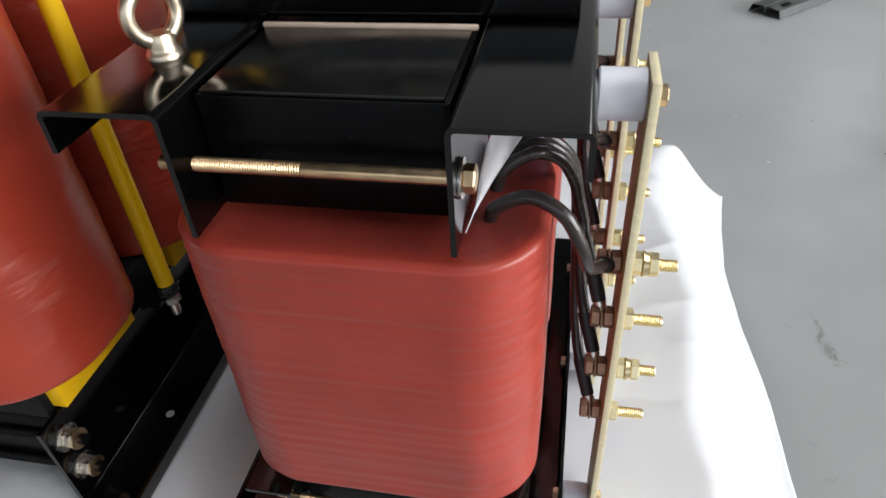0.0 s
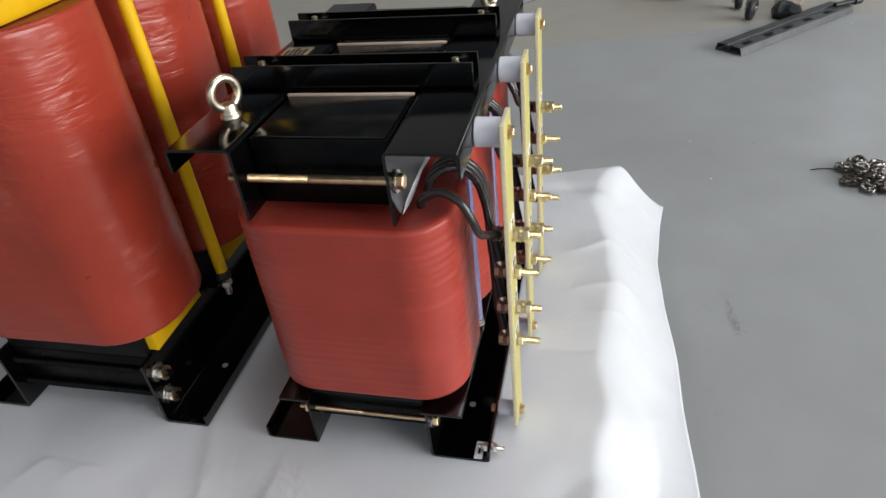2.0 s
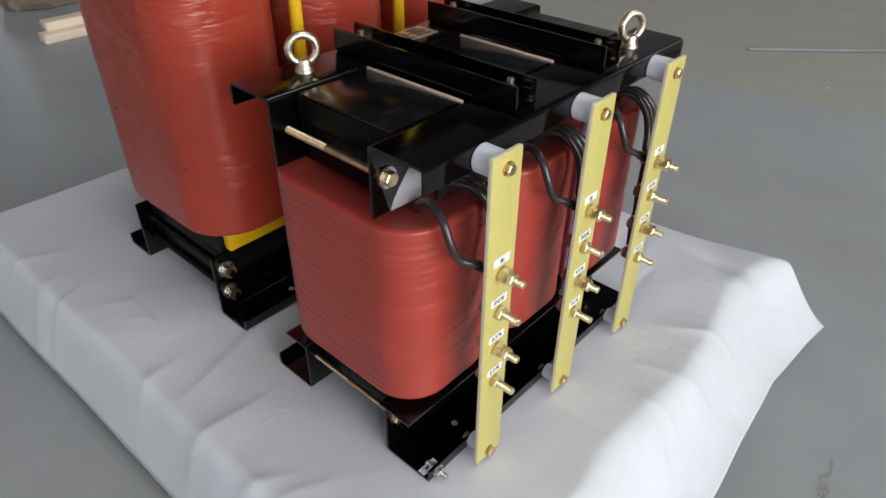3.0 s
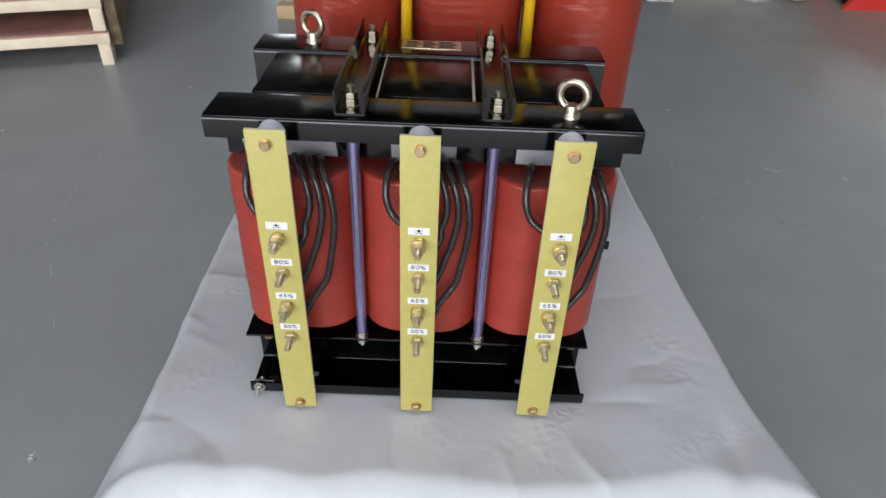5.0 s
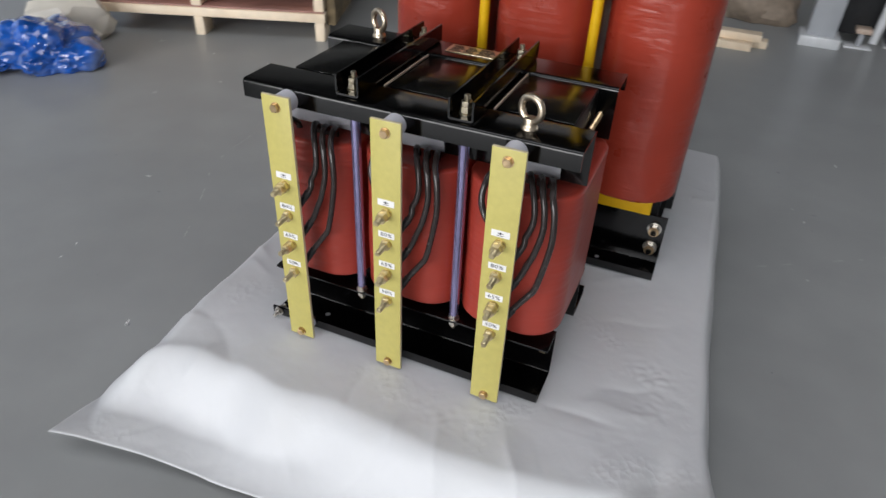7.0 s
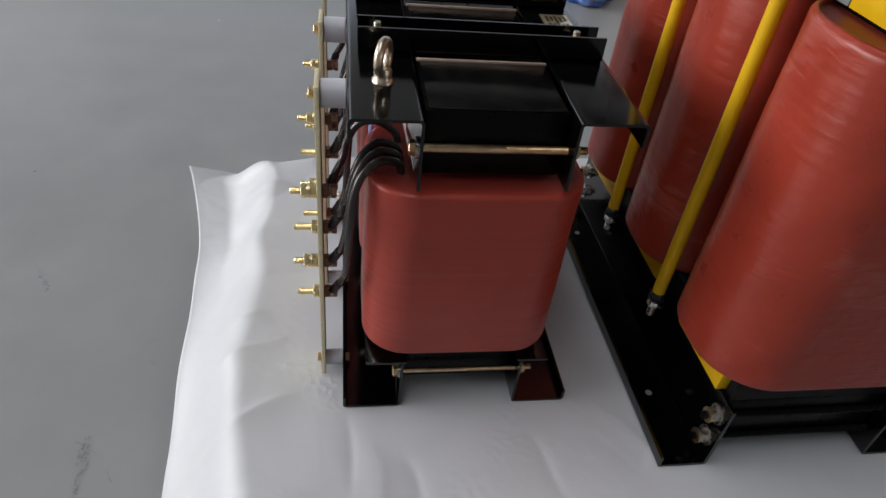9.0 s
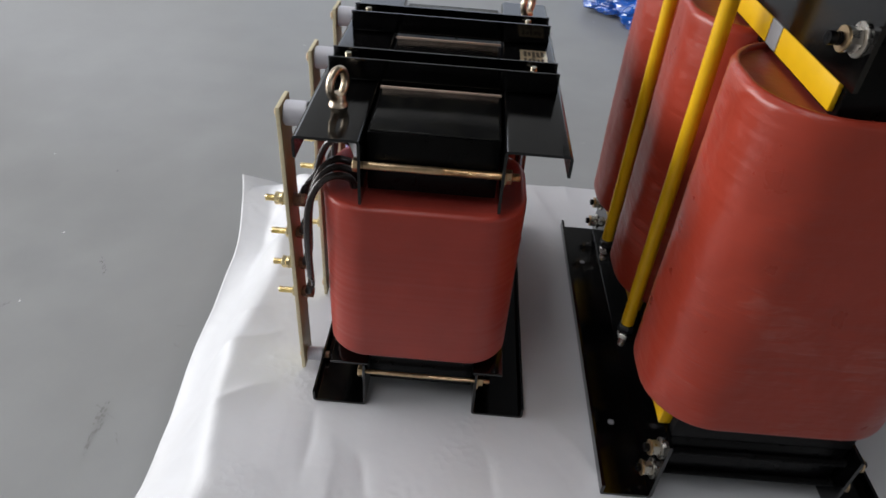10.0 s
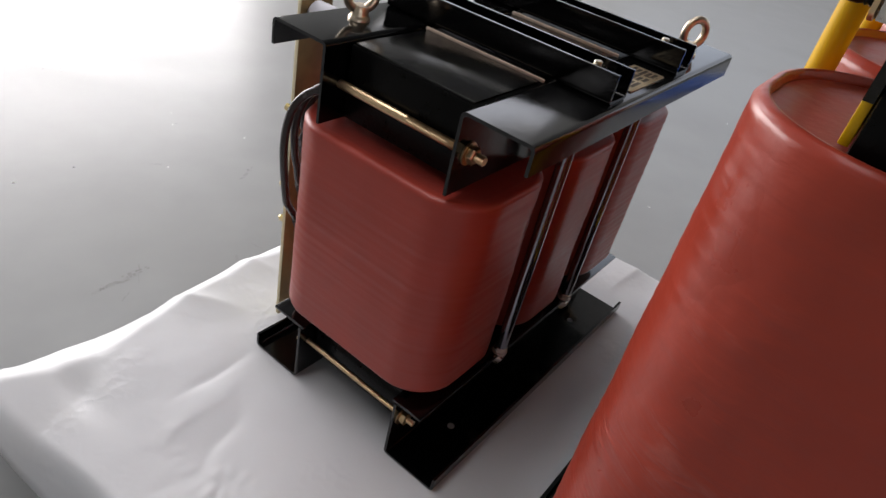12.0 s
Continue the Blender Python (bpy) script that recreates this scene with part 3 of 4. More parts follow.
pallet = thing("pallet", ((PX0 + PX1) / 2, (PY0 + PY1) / 2, FLOOR_Z), "low wooden pallet hidden under the white sheet", "pallet")
for k in range(7):
    bm = B()
    y = PY0 + 0.03 + k * (PY1 - PY0 - 0.13) / 6
    box(bm, PX0 + 0.03, PX1 - 0.05, y, y + 0.09, -0.036, -0.0145, 0.002)
    part("deck_board", bm, M_WOOD, pallet)
for x in (PX0 + 0.05, (PX0 + PX1) / 2 - 0.04, PX1 - 0.15):
    bm = B()
    box(bm, x, x + 0.08, PY0 + 0.03, PY1 - 0.02, FLOOR_Z, -0.0362, 0.002)
    part("bearer", bm, M_WOOD, pallet)

# ---- parts that both transformers share ----


def coil_mesh(cx, cy, hx, hy, z0, z1, r, rim=0.0, rows=100, seg=18, seed=0.0):
    """A winding: a rounded oblong of level turns, its upper rim soft, its end filled in."""
    bm = B()
    base = []
    for qx, qy, a0 in ((1, 1, 0), (-1, 1, 90), (-1, -1, 180), (1, -1, 270)):
        for k in range(seg + 1):
            a = radians(a0 + 90 * k / seg)
            base.append((cx + qx * (hx - r), cy + qy * (hy - r), math.cos(a), math.sin(a)))
    n = len(base)
    levels = [(z0, -0.004), (z0 + 0.002, -0.001)] + [(z0 + 0.004 + (z1 - z0 - (0.014 if not rim else 0.009)) * k / rows, 0.0) for k in range(rows + 1)]
    levels += [(z1 - 0.0065, -0.0001), (z1 - 0.0040, 0.0002), (z1 - 0.0022, -0.0010), (z1 - 0.0008, -0.0030), (z1 - 0.0004, -0.0062), (z1 - 0.0012, -0.0125)] if not rim else [(z1 - 0.004, -0.0008), (z1 - 0.0012, -0.0022), (z1, -0.0045)]
    if rim:
        levels += [(z1, -rim), (z1 - 0.001, -rim - 0.0006), (z1 - 0.005, -rim - 0.0015)]
    rings = []
    for li, (z, off) in enumerate(levels):
        ring = []
        for bx, by, c, s in base:
            jit = 0.0
            if 2 <= li <= rows + 2:
                jit = (0.0002 if seed == 0 else 0.00006) * (1 + 1.6 * noise.noise(Vector((bx * 9, by * 9 + seed, z * 25)))) * math.sin(z * 690 + 2.5 * noise.noise(Vector((bx * 5 + seed, by * 5, z * 20)))) + (0.0008 if seed == 0 else 0.0004) * noise.noise(Vector((bx * 11 + seed, by * 11, z * 120))) + 0.0010 * noise.noise(Vector((bx * 6 + c * 2 + seed, by * 6 + s * 2, z * 14)))
            ring.append(bm.verts.new((bx + (r + off + jit) * c, by + (r + off + jit) * s, z)))
        rings.append(ring)
    for a, b in zip(rings, rings[1:]):
        for i in range(n):
            bm.faces.new((a[i], a[(i + 1) % n], b[(i + 1) % n], b[i]))
    bm.faces.new(rings[0][::-1])
    f = bm.faces.new(rings[-1])
    return bm, f


def add_coil(parent, label, *args, **kw):
    bm, cap = coil_mesh(*args, **kw)
    cap.material_index = 1
    return part("winding", bm, (M_RED_TALL if kw.get("rim") else M_RED, M_RED_TOP), parent, label, smooth=60)


def nut_at(parent, at, axis, flats, h, mat, label="", washer=0.0):
    """A hex nut whose seat is at a point, rising along axis; with a washer if wanted."""
    a, d = Vector(at), Vector(axis).normalized()
    if washer:
        bm = B()
        cyl(bm, a, a + d * 0.0016, washer, 18)
        part("washer", bm, mat, parent)
        a = a + d * 0.0016
    bm = B()
    hexagon(bm, a, a + d * h, flats)
    return part("hex_nut", bm, mat, parent, label, smooth=25)


# ---- the three-phase starting transformer with its terminal boards ----
T = thing("starting_transformer", (0, 0.134, 0), "small three-phase transformer, red windings, black frame, three yellow terminal boards", "transformer")
YF, YB = 0.062, 0.203          # inner webs of the clamps
ZT = 0.3925                    # top of the upper clamps
LEN = 0.22
for side, web, out in (("front", YF, -0.002), ("back", YB, 0.267)):
    foot = out - 0.0035 if out < web else out + 0.002
    bm = B()
    prism(bm, bent_strip([(web, 0.320), (web, ZT - 0.0015), (out + (0.0015 if out < web else -0.0015), ZT - 0.0015), (out + (0.0015 if out < web else -0.0015), 0.3685)], 0.003, 0.004), -LEN, LEN + (0.0035 if side == "front" else 0.0))
    part("upper_clamp", bm, M_BLACK, T, "gloss black folded steel channel", 30)
    bm = B()
    o2 = foot + (0.0015 if out < web else -0.0015)
    prism(bm, bent_strip([(web, 0.0755), (web, 0.0015), (o2, 0.0015), (o2, 0.018)], 0.003, 0.004), -0.2195, 0.2195)
    part("lower_clamp", bm, M_BLACK, T, "gloss black folded steel foot channel", 30)
    bm = B()
    lo, hi = (0.0205, 0.067) if side == "front" else (0.198, 0.2345)
    box(bm, -0.224, 0.219, lo, hi, 0.0757, 0.0792, 0.0008)
    part("support_plate", bm, M_BLACK, T, "", 30)
bm = B()
box(bm, -0.189, 0.196, YF + 0.004, YB - 0.004, 0.322, 0.3885, 0.0015)
part("upper_yoke", bm, M_CORE, T, "black painted laminated iron core", 30)
bm = B()
box(bm, -0.198, 0.196, YF + 0.004, YB - 0.004, 0.028, 0.0752, 0.0015)
part("lower_yoke", bm, M_CORE, T, "", 30)
bm = B()
box(bm, -0.208, 0.204, 0.0692, 0.1978, 0.0756, 0.0962, 0.0008)
part("bottom_board", bm, M_BOARD, T, "", 30)
for x0, x1 in ((-0.188, -0.099), (-0.047, 0.051), (0.1, 0.195)):
    bm = B()
    box(bm, x0, x1, YF + 0.007, YB - 0.007, 0.3888, 0.3908, 0.0006)
    part("yoke_cover", bm, M_COVER, T, "", 30)
for k, cx in enumerate((-0.15, 0.0, 0.15)):
    add_coil(T, "red tape-wound winding", cx, 0.1255, 0.0735, 0.109, 0.0965, 0.3145, 0.050, seed=k * 7.0)

# cross channels on top, with the tie rods that they hold
for xa, xb, xr in ((-0.0895, -0.0575, -0.0740), (0.0600, 0.0920, 0.0760)):
    bm = B()
    a = bent_strip([(xa + 0.00125, 0.4185), (xa + 0.00125, ZT + 0.0015), (xb - 0.00125, ZT + 0.0015), (xb - 0.00125, 0.4185)], 0.0025, 0.003)
    v0 = [bm.verts.new((x, 0.009, z)) for x, z in a]
    v1 = [bm.verts.new((x, 0.259, z)) for x, z in a]
    for i in range(len(a)):
        bm.faces.new((v0[i], v0[(i + 1) % len(a)], v1[(i + 1) % len(a)], v1[i]))
    bm.faces.new(v0[::-1]), bm.faces.new(v1)
    part("cross_channel", bm, M_BLACK, T, "black U-shaped cross channel, open upward", 30)
    for y, sleeve, lab in ((0.028, M_SLEEVE, "lavender plastic sleeve"), (0.2315, M_CLEARSLEEVE, "dark glossy sleeve")):
        bm = B()
        threaded(bm, (xr, y, 0.063), (xr, y, 0.4185), 0.0038, 0.0016)
        rod = part("tie_rod", bm, M_NUT, T)
        bm = B()
        cyl(bm, (xr, y, 0.0880), (xr, y, ZT - 0.0035), 0.0068, 20)
        part("sleeve", bm, sleeve, rod, lab)
        nut_at(rod, (xr, y, ZT + 0.0028), (0, 0, 1), 0.0135, 0.0078, M_NUT, washer=0.0090)
        nut_at(rod, (xr, y, ZT + 0.0124), (0, 0, 1), 0.0125, 0.0062, M_NUT)
        nut_at(rod, (xr, y, 0.0795), (0, 0, 1), 0.013, 0.0065, M_STEEL, washer=0.0085)
        nut_at(rod, (xr, y, 0.0754), (0, 0, -1), 0.013, 0.0065, M_STEEL)
    for x, w in ((xa - 0.0065, 0.0032), (xb + 0.0055, 0.0022)):
        bm = B()
        box(bm, x - w / 2, x + w / 2, YF + 0.004, YB - 0.004, 0.3892, 0.3926, 0.0008)
        part("packing_strip", bm, M_TAN, T, "thin tan packing strip")

# clamp bolts through the yoke ends
for x, z, r in ((-0.2020, 0.3555, 0.0042), (0.2020, 0.3535, 0.0042), (-0.206, 0.0480, 0.0030), (0.206, 0.0500, 0.0030)):
    bm = B()
    threaded(bm, (x, YF - 0.006, z), (x, YB + 0.018, z), r, 0.0014, start=0.085)
    rod = part("clamp_bolt", bm, M_ZINC, T, "yellow zinc-plated threaded bolt")
    bm = B()
    cyl(bm, (x, YF - 0.0017, z), (x, YF - 0.0033, z), 0.0105 if z > 0.2 else 0.009, 20)
    part("washer", bm, M_STEEL, rod)
    bm = B()
    hexagon(bm, (x, YF - 0.0033, z), (x, YF - 0.0095, z), 0.013)
    part("bolt_head", bm, M_ZINC, rod, smooth=25)
    nut_at(rod, (x, YB + 0.0017, z), (0, 1, 0), 0.013, 0.0065, M_ZINC, washer=0.010)

# white insulating paper in front of the upper yoke, one leaf a winding
for cx, top, w0, w1 in ((-0.15, 0.026, -0.200, -0.097), (0.0, 0.034, -0.036, 0.037), (0.15, 0.040, 0.104, 0.190)):
    bm = B()
    ys = [(0.0590 + (top - 0.059) * q ** 1.2, 0.3205 + 0.0665 * q) for q in (0, 0.2, 0.47, 0.75, 1)]
    va = [[bm.verts.new((x, y - 0.0015 * math.sin((x - w0) * 60), z)) for y, z in ys] for x in [w0 + (w1 - w0) * i / 8 for i in range(9)]]
    vb = [[bm.verts.new(v.co + Vector((0, 0.0007, 0))) for v in row] for row in va]
    for s, rows in ((1, va), (-1, vb)):
        for i in range(8):
            for j in range(4):
                q = (rows[i][j], rows[i + 1][j], rows[i + 1][j + 1], rows[i][j + 1])
                bm.faces.new(q[::s])
    for i in range(8):
        bm.faces.new((va[i][0], va[i + 1][0], vb[i + 1][0], vb[i][0]))
        bm.faces.new((va[i][4], va[i + 1][4], vb[i + 1][4], vb[i][4]))
    for j in range(4):
        bm.faces.new((va[0][j], va[0][j + 1], vb[0][j + 1], vb[0][j]))
        bm.faces.new((va[8][j], va[8][j + 1], vb[8][j + 1], vb[8][j]))
    part("paper_leaf", bm, M_PAPER, T, "white insulating paper leaf", 60)

# lifting eyes
for x, y, turn in ((0.1525, 0.0305, 68), (-0.150, 0.235, 62)):
    n = (math.cos(radians(turn)), math.sin(radians(turn)), 0)
    bm = B()
    revolve(bm, (x, y, ZT), (x, y, 0.404), [(0, 0.0100), (0.0022, 0.0100), (0.0032, 0.0090), (0.006, 0.0080), (0.010, 0.0084), (0.013, 0.0070)], 24)
    torus(bm, (x, y, 0.4155), n, 0.0143, 0.0042, 36, 14)
    part("lifting_eye", bm, M_EYE, T, "zinc-plated lifting eye bolt", 50)

# rating plate on the back clamp; its print cannot be read
bm = B()
box(bm, -0.037, 0.04, 0.2225, 0.2555, ZT + 0.0003, ZT + 0.0013, 0.0004)
plate = part("rating_plate", bm, M_PLATE, T, "brass-coloured rating plate with dark print")
for k in range(5):
    for x0, x1 in ((-0.032, -0.012), (-0.010, 0.008), (0.010, 0.035)):
        bm = B()
        y = 0.2268 + k * 0.0052
        box(bm, x0 + 0.002 * (k % 2), x1 - 0.003 * ((k + 1) % 3), y, y + 0.0036, ZT + 0.0012, ZT + 0.0015)
        part("print_bar", bm, M_PLATEINK, plate)

# terminal boards
STUD_Z = (0.2685, 0.2220, 0.1745, 0.1280)
LABEL_Z = (0.2835, 0.2360, 0.1890, 0.1425)


def lettering(parent, body, at, size, name="lettering"):
    cu = bpy.data.curves.new(name, "FONT")
    cu.body, cu.size, cu.align_x, cu.align_y, cu.extrude = body, size, "CENTER", "CENTER", 0.0001
    cu.space_character = 1.1
    cu.offset = 0.00003
    tmp = new("lettering_draft", cu)
    me = bpy.data.meshes.new_from_object(tmp.evaluated_get(bpy.context.evaluated_depsgraph_get()))
    bpy.data.objects.remove(tmp)
    bpy.data.curves.remove(cu)
    me.materials.append(M_INK)
    me.transform(Matrix.Translation(Vector(at) - ORIGIN[parent]) @ Euler((radians(90), 0, 0)).to_matrix().to_4x4() @ Matrix.Diagonal((1.25, 1, 1, 1)))
    ob = new(name, me)
    ob.parent = parent
    ORIGIN[ob] = ORIGIN[parent]
    return ob


FRONT = -0.0312
for cx, lean in ((-0.1495, -0.001), (0.0, 0.0), (0.150, 0.0)):
    bm = B()
    box(bm, cx - 0.020, cx + 0.020, FRONT, FRONT + 0.0048, 0.0050, 0.3925, 0.0006)
    for v in bm.verts:
        v.co.x += lean * (v.co.z - 0.2) / 0.2
    bm.normal_update()
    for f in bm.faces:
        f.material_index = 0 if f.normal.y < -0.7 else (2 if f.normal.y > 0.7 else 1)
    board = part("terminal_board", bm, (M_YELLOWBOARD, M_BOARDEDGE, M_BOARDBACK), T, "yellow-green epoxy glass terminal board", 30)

    def bx(z):
        return cx + lean * (z - 0.2) / 0.2

    for z in (0.3778, 0.0138):
        bm = B()
        revolve(bm, (bx(z), FRONT + 0.0048, z), (bx(z), -0.0022 if z > 0.2 else -0.0057, z), [(0, 0.0125), (0.001, 0.0135), (0.0232, 0.0135), (0.0242, 0.0125)] if z > 0.2 else [(0, 0.0085), (0.001, 0.0095), (0.0197, 0.0095), (0.0207, 0.0085)], 28)
        part("standoff", bm, M_WHITEPLASTIC, board, "white nylon standoff")
        bm = B()
        cyl(bm, (bx(z), FRONT, z), (bx(z), FRONT - 0.0013, z), 0.0068, 18)
        part("washer", bm, M_ZINC, board)
        bm = B()
        hexagon(bm, (bx(z), FRONT - 0.0013, z), (bx(z), FRONT - 0.0058, z), 0.010)
        part("bolt_head", bm, M_ZINC, board, smooth=25)
    for k, z in enumerate(STUD_Z):
        x = bx(z)
        bm = B()
        tip = FRONT - (0.0275 if k % 2 == 0 else 0.0255)
        threaded(bm, (x, FRONT + 0.016, z), (x, tip, z), 0.0040, 0.0014)
        stud = part("terminal_stud", bm, M_BRASS, board, "brass threaded terminal stud")
        ORIGIN[stud] = ORIGIN[board]
        bm = B()
        hexagon(bm, (x, FRONT + 0.0049, z), (x, FRONT + 0.0115, z), 0.013)
        part("lug_nut", bm, M_COPPER, board, smooth=25)
        bm = B()
        hexagon(bm, (x, FRONT + 0.0135, z), (x, FRONT + 0.0195, z), 0.013)
        part("lug_nut", bm, M_COPPER, board, smooth=25)
        bm = B()
        cyl(bm, (x, FRONT + 0.0118, z), (x, FRONT + 0.0132, z), 0.0078, 18)
        part("cable_lug", bm, M_COPPER, board)
        y = FRONT
        if k % 2 == 0:
            for h, r, hexa in ((0.0014, 0.0080, 0), (0.0058, 0.013, 1), (0.0014, 0.0080, 0), (0.0018, 0.0070, 0), (0.0060, 0.013, 1)):
                bm = B()
                if hexa:
                    hexagon(bm, (x, y, z), (x, y - h, z), r)
                else:
                    cyl(bm, (x, y, z), (x, y - h, z), r, 18)
                part("hex_nut" if hexa else "washer", bm, M_BRASS, board, smooth=25)
                y -= h + 0.0001
        else:
            for h, r, hexa in ((0.0014, 0.0080, 0), (0.0058, 0.013, 1)):
                bm = B()
                if hexa:
                    hexagon(bm, (x, y, z), (x, y - h, z), r)
                else:
                    cyl(bm, (x, y, z), (x, y - h, z), r, 18)
                part("hex_nut" if hexa else "washer", bm, M_BRASS, board, smooth=25)
                y -= h + 0.0001
    for z, text in zip(LABEL_Z, (None, "80%", "65%", "50%")):
        x = bx(z)
        bm = B()
        box(bm, x - 0.0115, x + 0.0115, FRONT - 0.0005, FRONT - 0.0001, z - 0.0045, z + 0.0045)
        part("sticker", bm, M_LABEL, board, "white sticker")
        if text:
            lettering(board, text, (x, FRONT - 0.0007, z), 0.0074)
        else:
            for dx, dz, w, h in ((0, 0.0008, 0.0075, 0.0007), (0, 0.0008, 0.002, 0.003), (0, -0.0022, 0.0085, 0.0005)):
                bm = B()
                box(bm, x + dx - w / 2, x + dx + w / 2, FRONT - 0.0009, FRONT - 0.0006, z + dz - h / 2, z + dz + h / 2)
                part("print_bar", bm, M_INK, board)

    # four leads from the winding to the studs
    for k, z in enumerate(STUD_Z):
        xs = bx(z)
        back = FRONT + 0.0165
        if k == 0:
            pts = [(cx - 0.026, 0.050, 0.312), (cx - 0.029, 0.046, 0.323), (cx - 0.032, 0.028, 0.333), (cx - 0.036, 0.010, 0.326), (cx - 0.037, -0.001, 0.306), (cx - 0.030, -0.006, 0.287), (cx - 0.016, -0.014, 0.278), (xs - 0.004, back - 0.004, z)]
        else:
            q = k - 1
            sx = cx + 0.004 + 0.014 * q
            ex = cx + 0.026 + 0.0125 * q
            pts = [(sx, 0.050, 0.312), (sx + 0.002, 0.046, 0.325), (sx + 0.008, 0.029, 0.334 - 0.002 * q), (ex - 0.006, 0.014, 0.326 - 0.003 * q), (ex + 0.001, 0.005, 0.308 - 0.004 * q),
                   (ex + 0.003, 0.001, (0.291, 0.278, 0.262)[q]), (ex + 0.001 - 0.004 * q, -0.002, z + (0.057, 0.072, 0.072)[q]), (ex - 0.003 - 0.006 * q, -0.004, z + (0.047, 0.055, 0.055)[q]), (xs + 0.022, -0.008, z + 0.034), (xs + 0.003, back - 0.004, z + 0.001)]
        bm = B()
        sweep(bm, pts, 0.0041, 10, 6)
        part("lead_cable", bm, M_CABLE, T, "black insulated lead")
        bm = B()
        a, b = Vector(pts[-2]), Vector(pts[-1])
        cyl(bm, a + (b - a) * 0.1, a + (b - a) * 0.8, 0.0050, 12, 0.0048)
        part("heat_shrink", bm, M_DARKSTEEL, board)
        bm = B()
        cyl(bm, a + (b - a) * 0.8, b, 0.0042, 12, 0.0040)
        part("cable_lug", bm, M_STEEL, board)

# earth bolt with its sticker, and holes' plugs in the feet
bm = B()
threaded(bm, (-0.2075, 0.010, 0.0120), (-0.2075, -0.0205, 0.0120), 0.0030, 0.0012)
earth = part("earth_bolt", bm, M_STEEL, T, "steel earthing bolt")
nut_at(earth, (-0.2075, -0.0060, 0.0120), (0, -1, 0), 0.010, 0.005, M_STEEL, washer=0.0075)
nut_at(earth, (-0.2075, -0.0020, 0.0120), (0, 1, 0), 0.010, 0.005, M_STEEL)
bm = B()
box(bm, -0.2185, -0.1945, 0.0040, 0.0135, 0.0031, 0.0034)
sticker = part("earth_sticker", bm, M_LABEL, T, "small white sticker with dark sign")
bm = B()
box(bm, -0.2115, -0.2020, 0.0070, 0.0100, 0.0034, 0.0037)
part("print_bar", bm, M_INK, sticker)
for x, y in ((-0.140, 0.0285), (0.1360, 0.0285), (-0.138, 0.2315), (0.1405, 0.2315)):
    bm = B()
    cyl(bm, (x, y, 0.0031), (x, y, 0.0036), 0.0040, 18)
    part("hole_plug", bm, M_PLUG, T)
for cx in (-0.15, 0, 0.15):
    nut_at(T, (cx, -0.0022, 0.0125), (0, 1, 0), 0.009, 0.005, M_COPPER)

# ---- the tall transformer behind it ----
G = thing("tall_transformer", (0.051, 0.520, 0), "tall three-phase transformer with red windings, yellow rods, black frame", "transformer")
G.rotation_euler = (0, 0, radians(0.5))
GF, GB = 0.415, 0.625
GX0, GX1 = -0.217, 0.319
for web, out in ((GF, 0.355), (GB, 0.685)):
    o2 = out + (0.002 if out < web else -0.002)
    bm = B()
    prism(bm, bent_strip([(web, 0.098), (web, 0.002), (o2, 0.002), (o2, 0.018)], 0.004, 0.0035), GX0, GX1)
    part("lower_clamp", bm, M_BLACK, G, "gloss black folded steel foot channel", 30)
    up = web + 0.0150 if out < web else web - 0.0150
    bm = B()
    prism(bm, bent_strip([(up, 0.517), (up, 0.623), (o2, 0.623), (o2, 0.600)], 0.004, 0.0035), GX0, GX1)
    part("upper_clamp", bm, M_BLACK, G, "", 30)
bm = B()
box(bm, GX0 + 0.02, GX1 - 0.02, GF + 0.006, GB - 0.006, 0.028, 0.094, 0.002)
part("lower_yoke", bm, M_CORE, G, "black painted laminated iron core", 30)
bm = B()
box(bm, GX0 + 0.014, GX1 - 0.014, GF + 0.0175, GB - 0.0175, 0.4845, 0.61, 0.002)
part("upper_yoke", bm, M_CORE, G, "", 30)
for cx in (-0.136, 0.049, 0.234):
    for y0 in (GF - 0.009, GB - 0.010):
        bm = B()
        box(bm, cx - 0.053, cx + 0.053, y0, y0 + 0.019, 0.1002, 0.130, 0.001)
        part("yellow_bar", bm, M_YELLOW, G, "yellow insulating bar")
bm = B()
box(bm, GX0 + 0.02, GX1 - 0.02, GF + 0.004, GB - 0.004, 0.0942, 0.1303, 0.001)
part("packing_board", bm, M_BOARD, G)
for k, cx in enumerate((-0.136, 0.049, 0.234)):
    add_coil(G, "tall red tape-wound winding", cx, 0.520, 0.0845, 0.138, 0.1305, 0.4945, 0.072, rim=0.006, rows=90, seed=30 + k * 9.0)
for x0, x1, mat in ((-0.050, 0.1575, M_YELLOW), (0.1590, 0.1835, M_PLUG), (0.185, 0.300, M_YELLOW)):
    for y0 in (GF + 0.0124, GB - 0.0168):
        bm = B()
        box(bm, x0, x1, y0, y0 + 0.0044, 0.494, 0.5165, 0.0006)
        part("yellow_block" if mat is M_YELLOW else "packing_block", bm, mat, G, "yellow insulating block" if mat is M_YELLOW else "grey packing block")
bm = B()
box(bm, -0.200, -0.055, GF + 0.0124, GF + 0.0168, 0.491, 0.5165, 0.0006)
part("yellow_block", bm, M_YELLOW, G, "yellow insulating block")
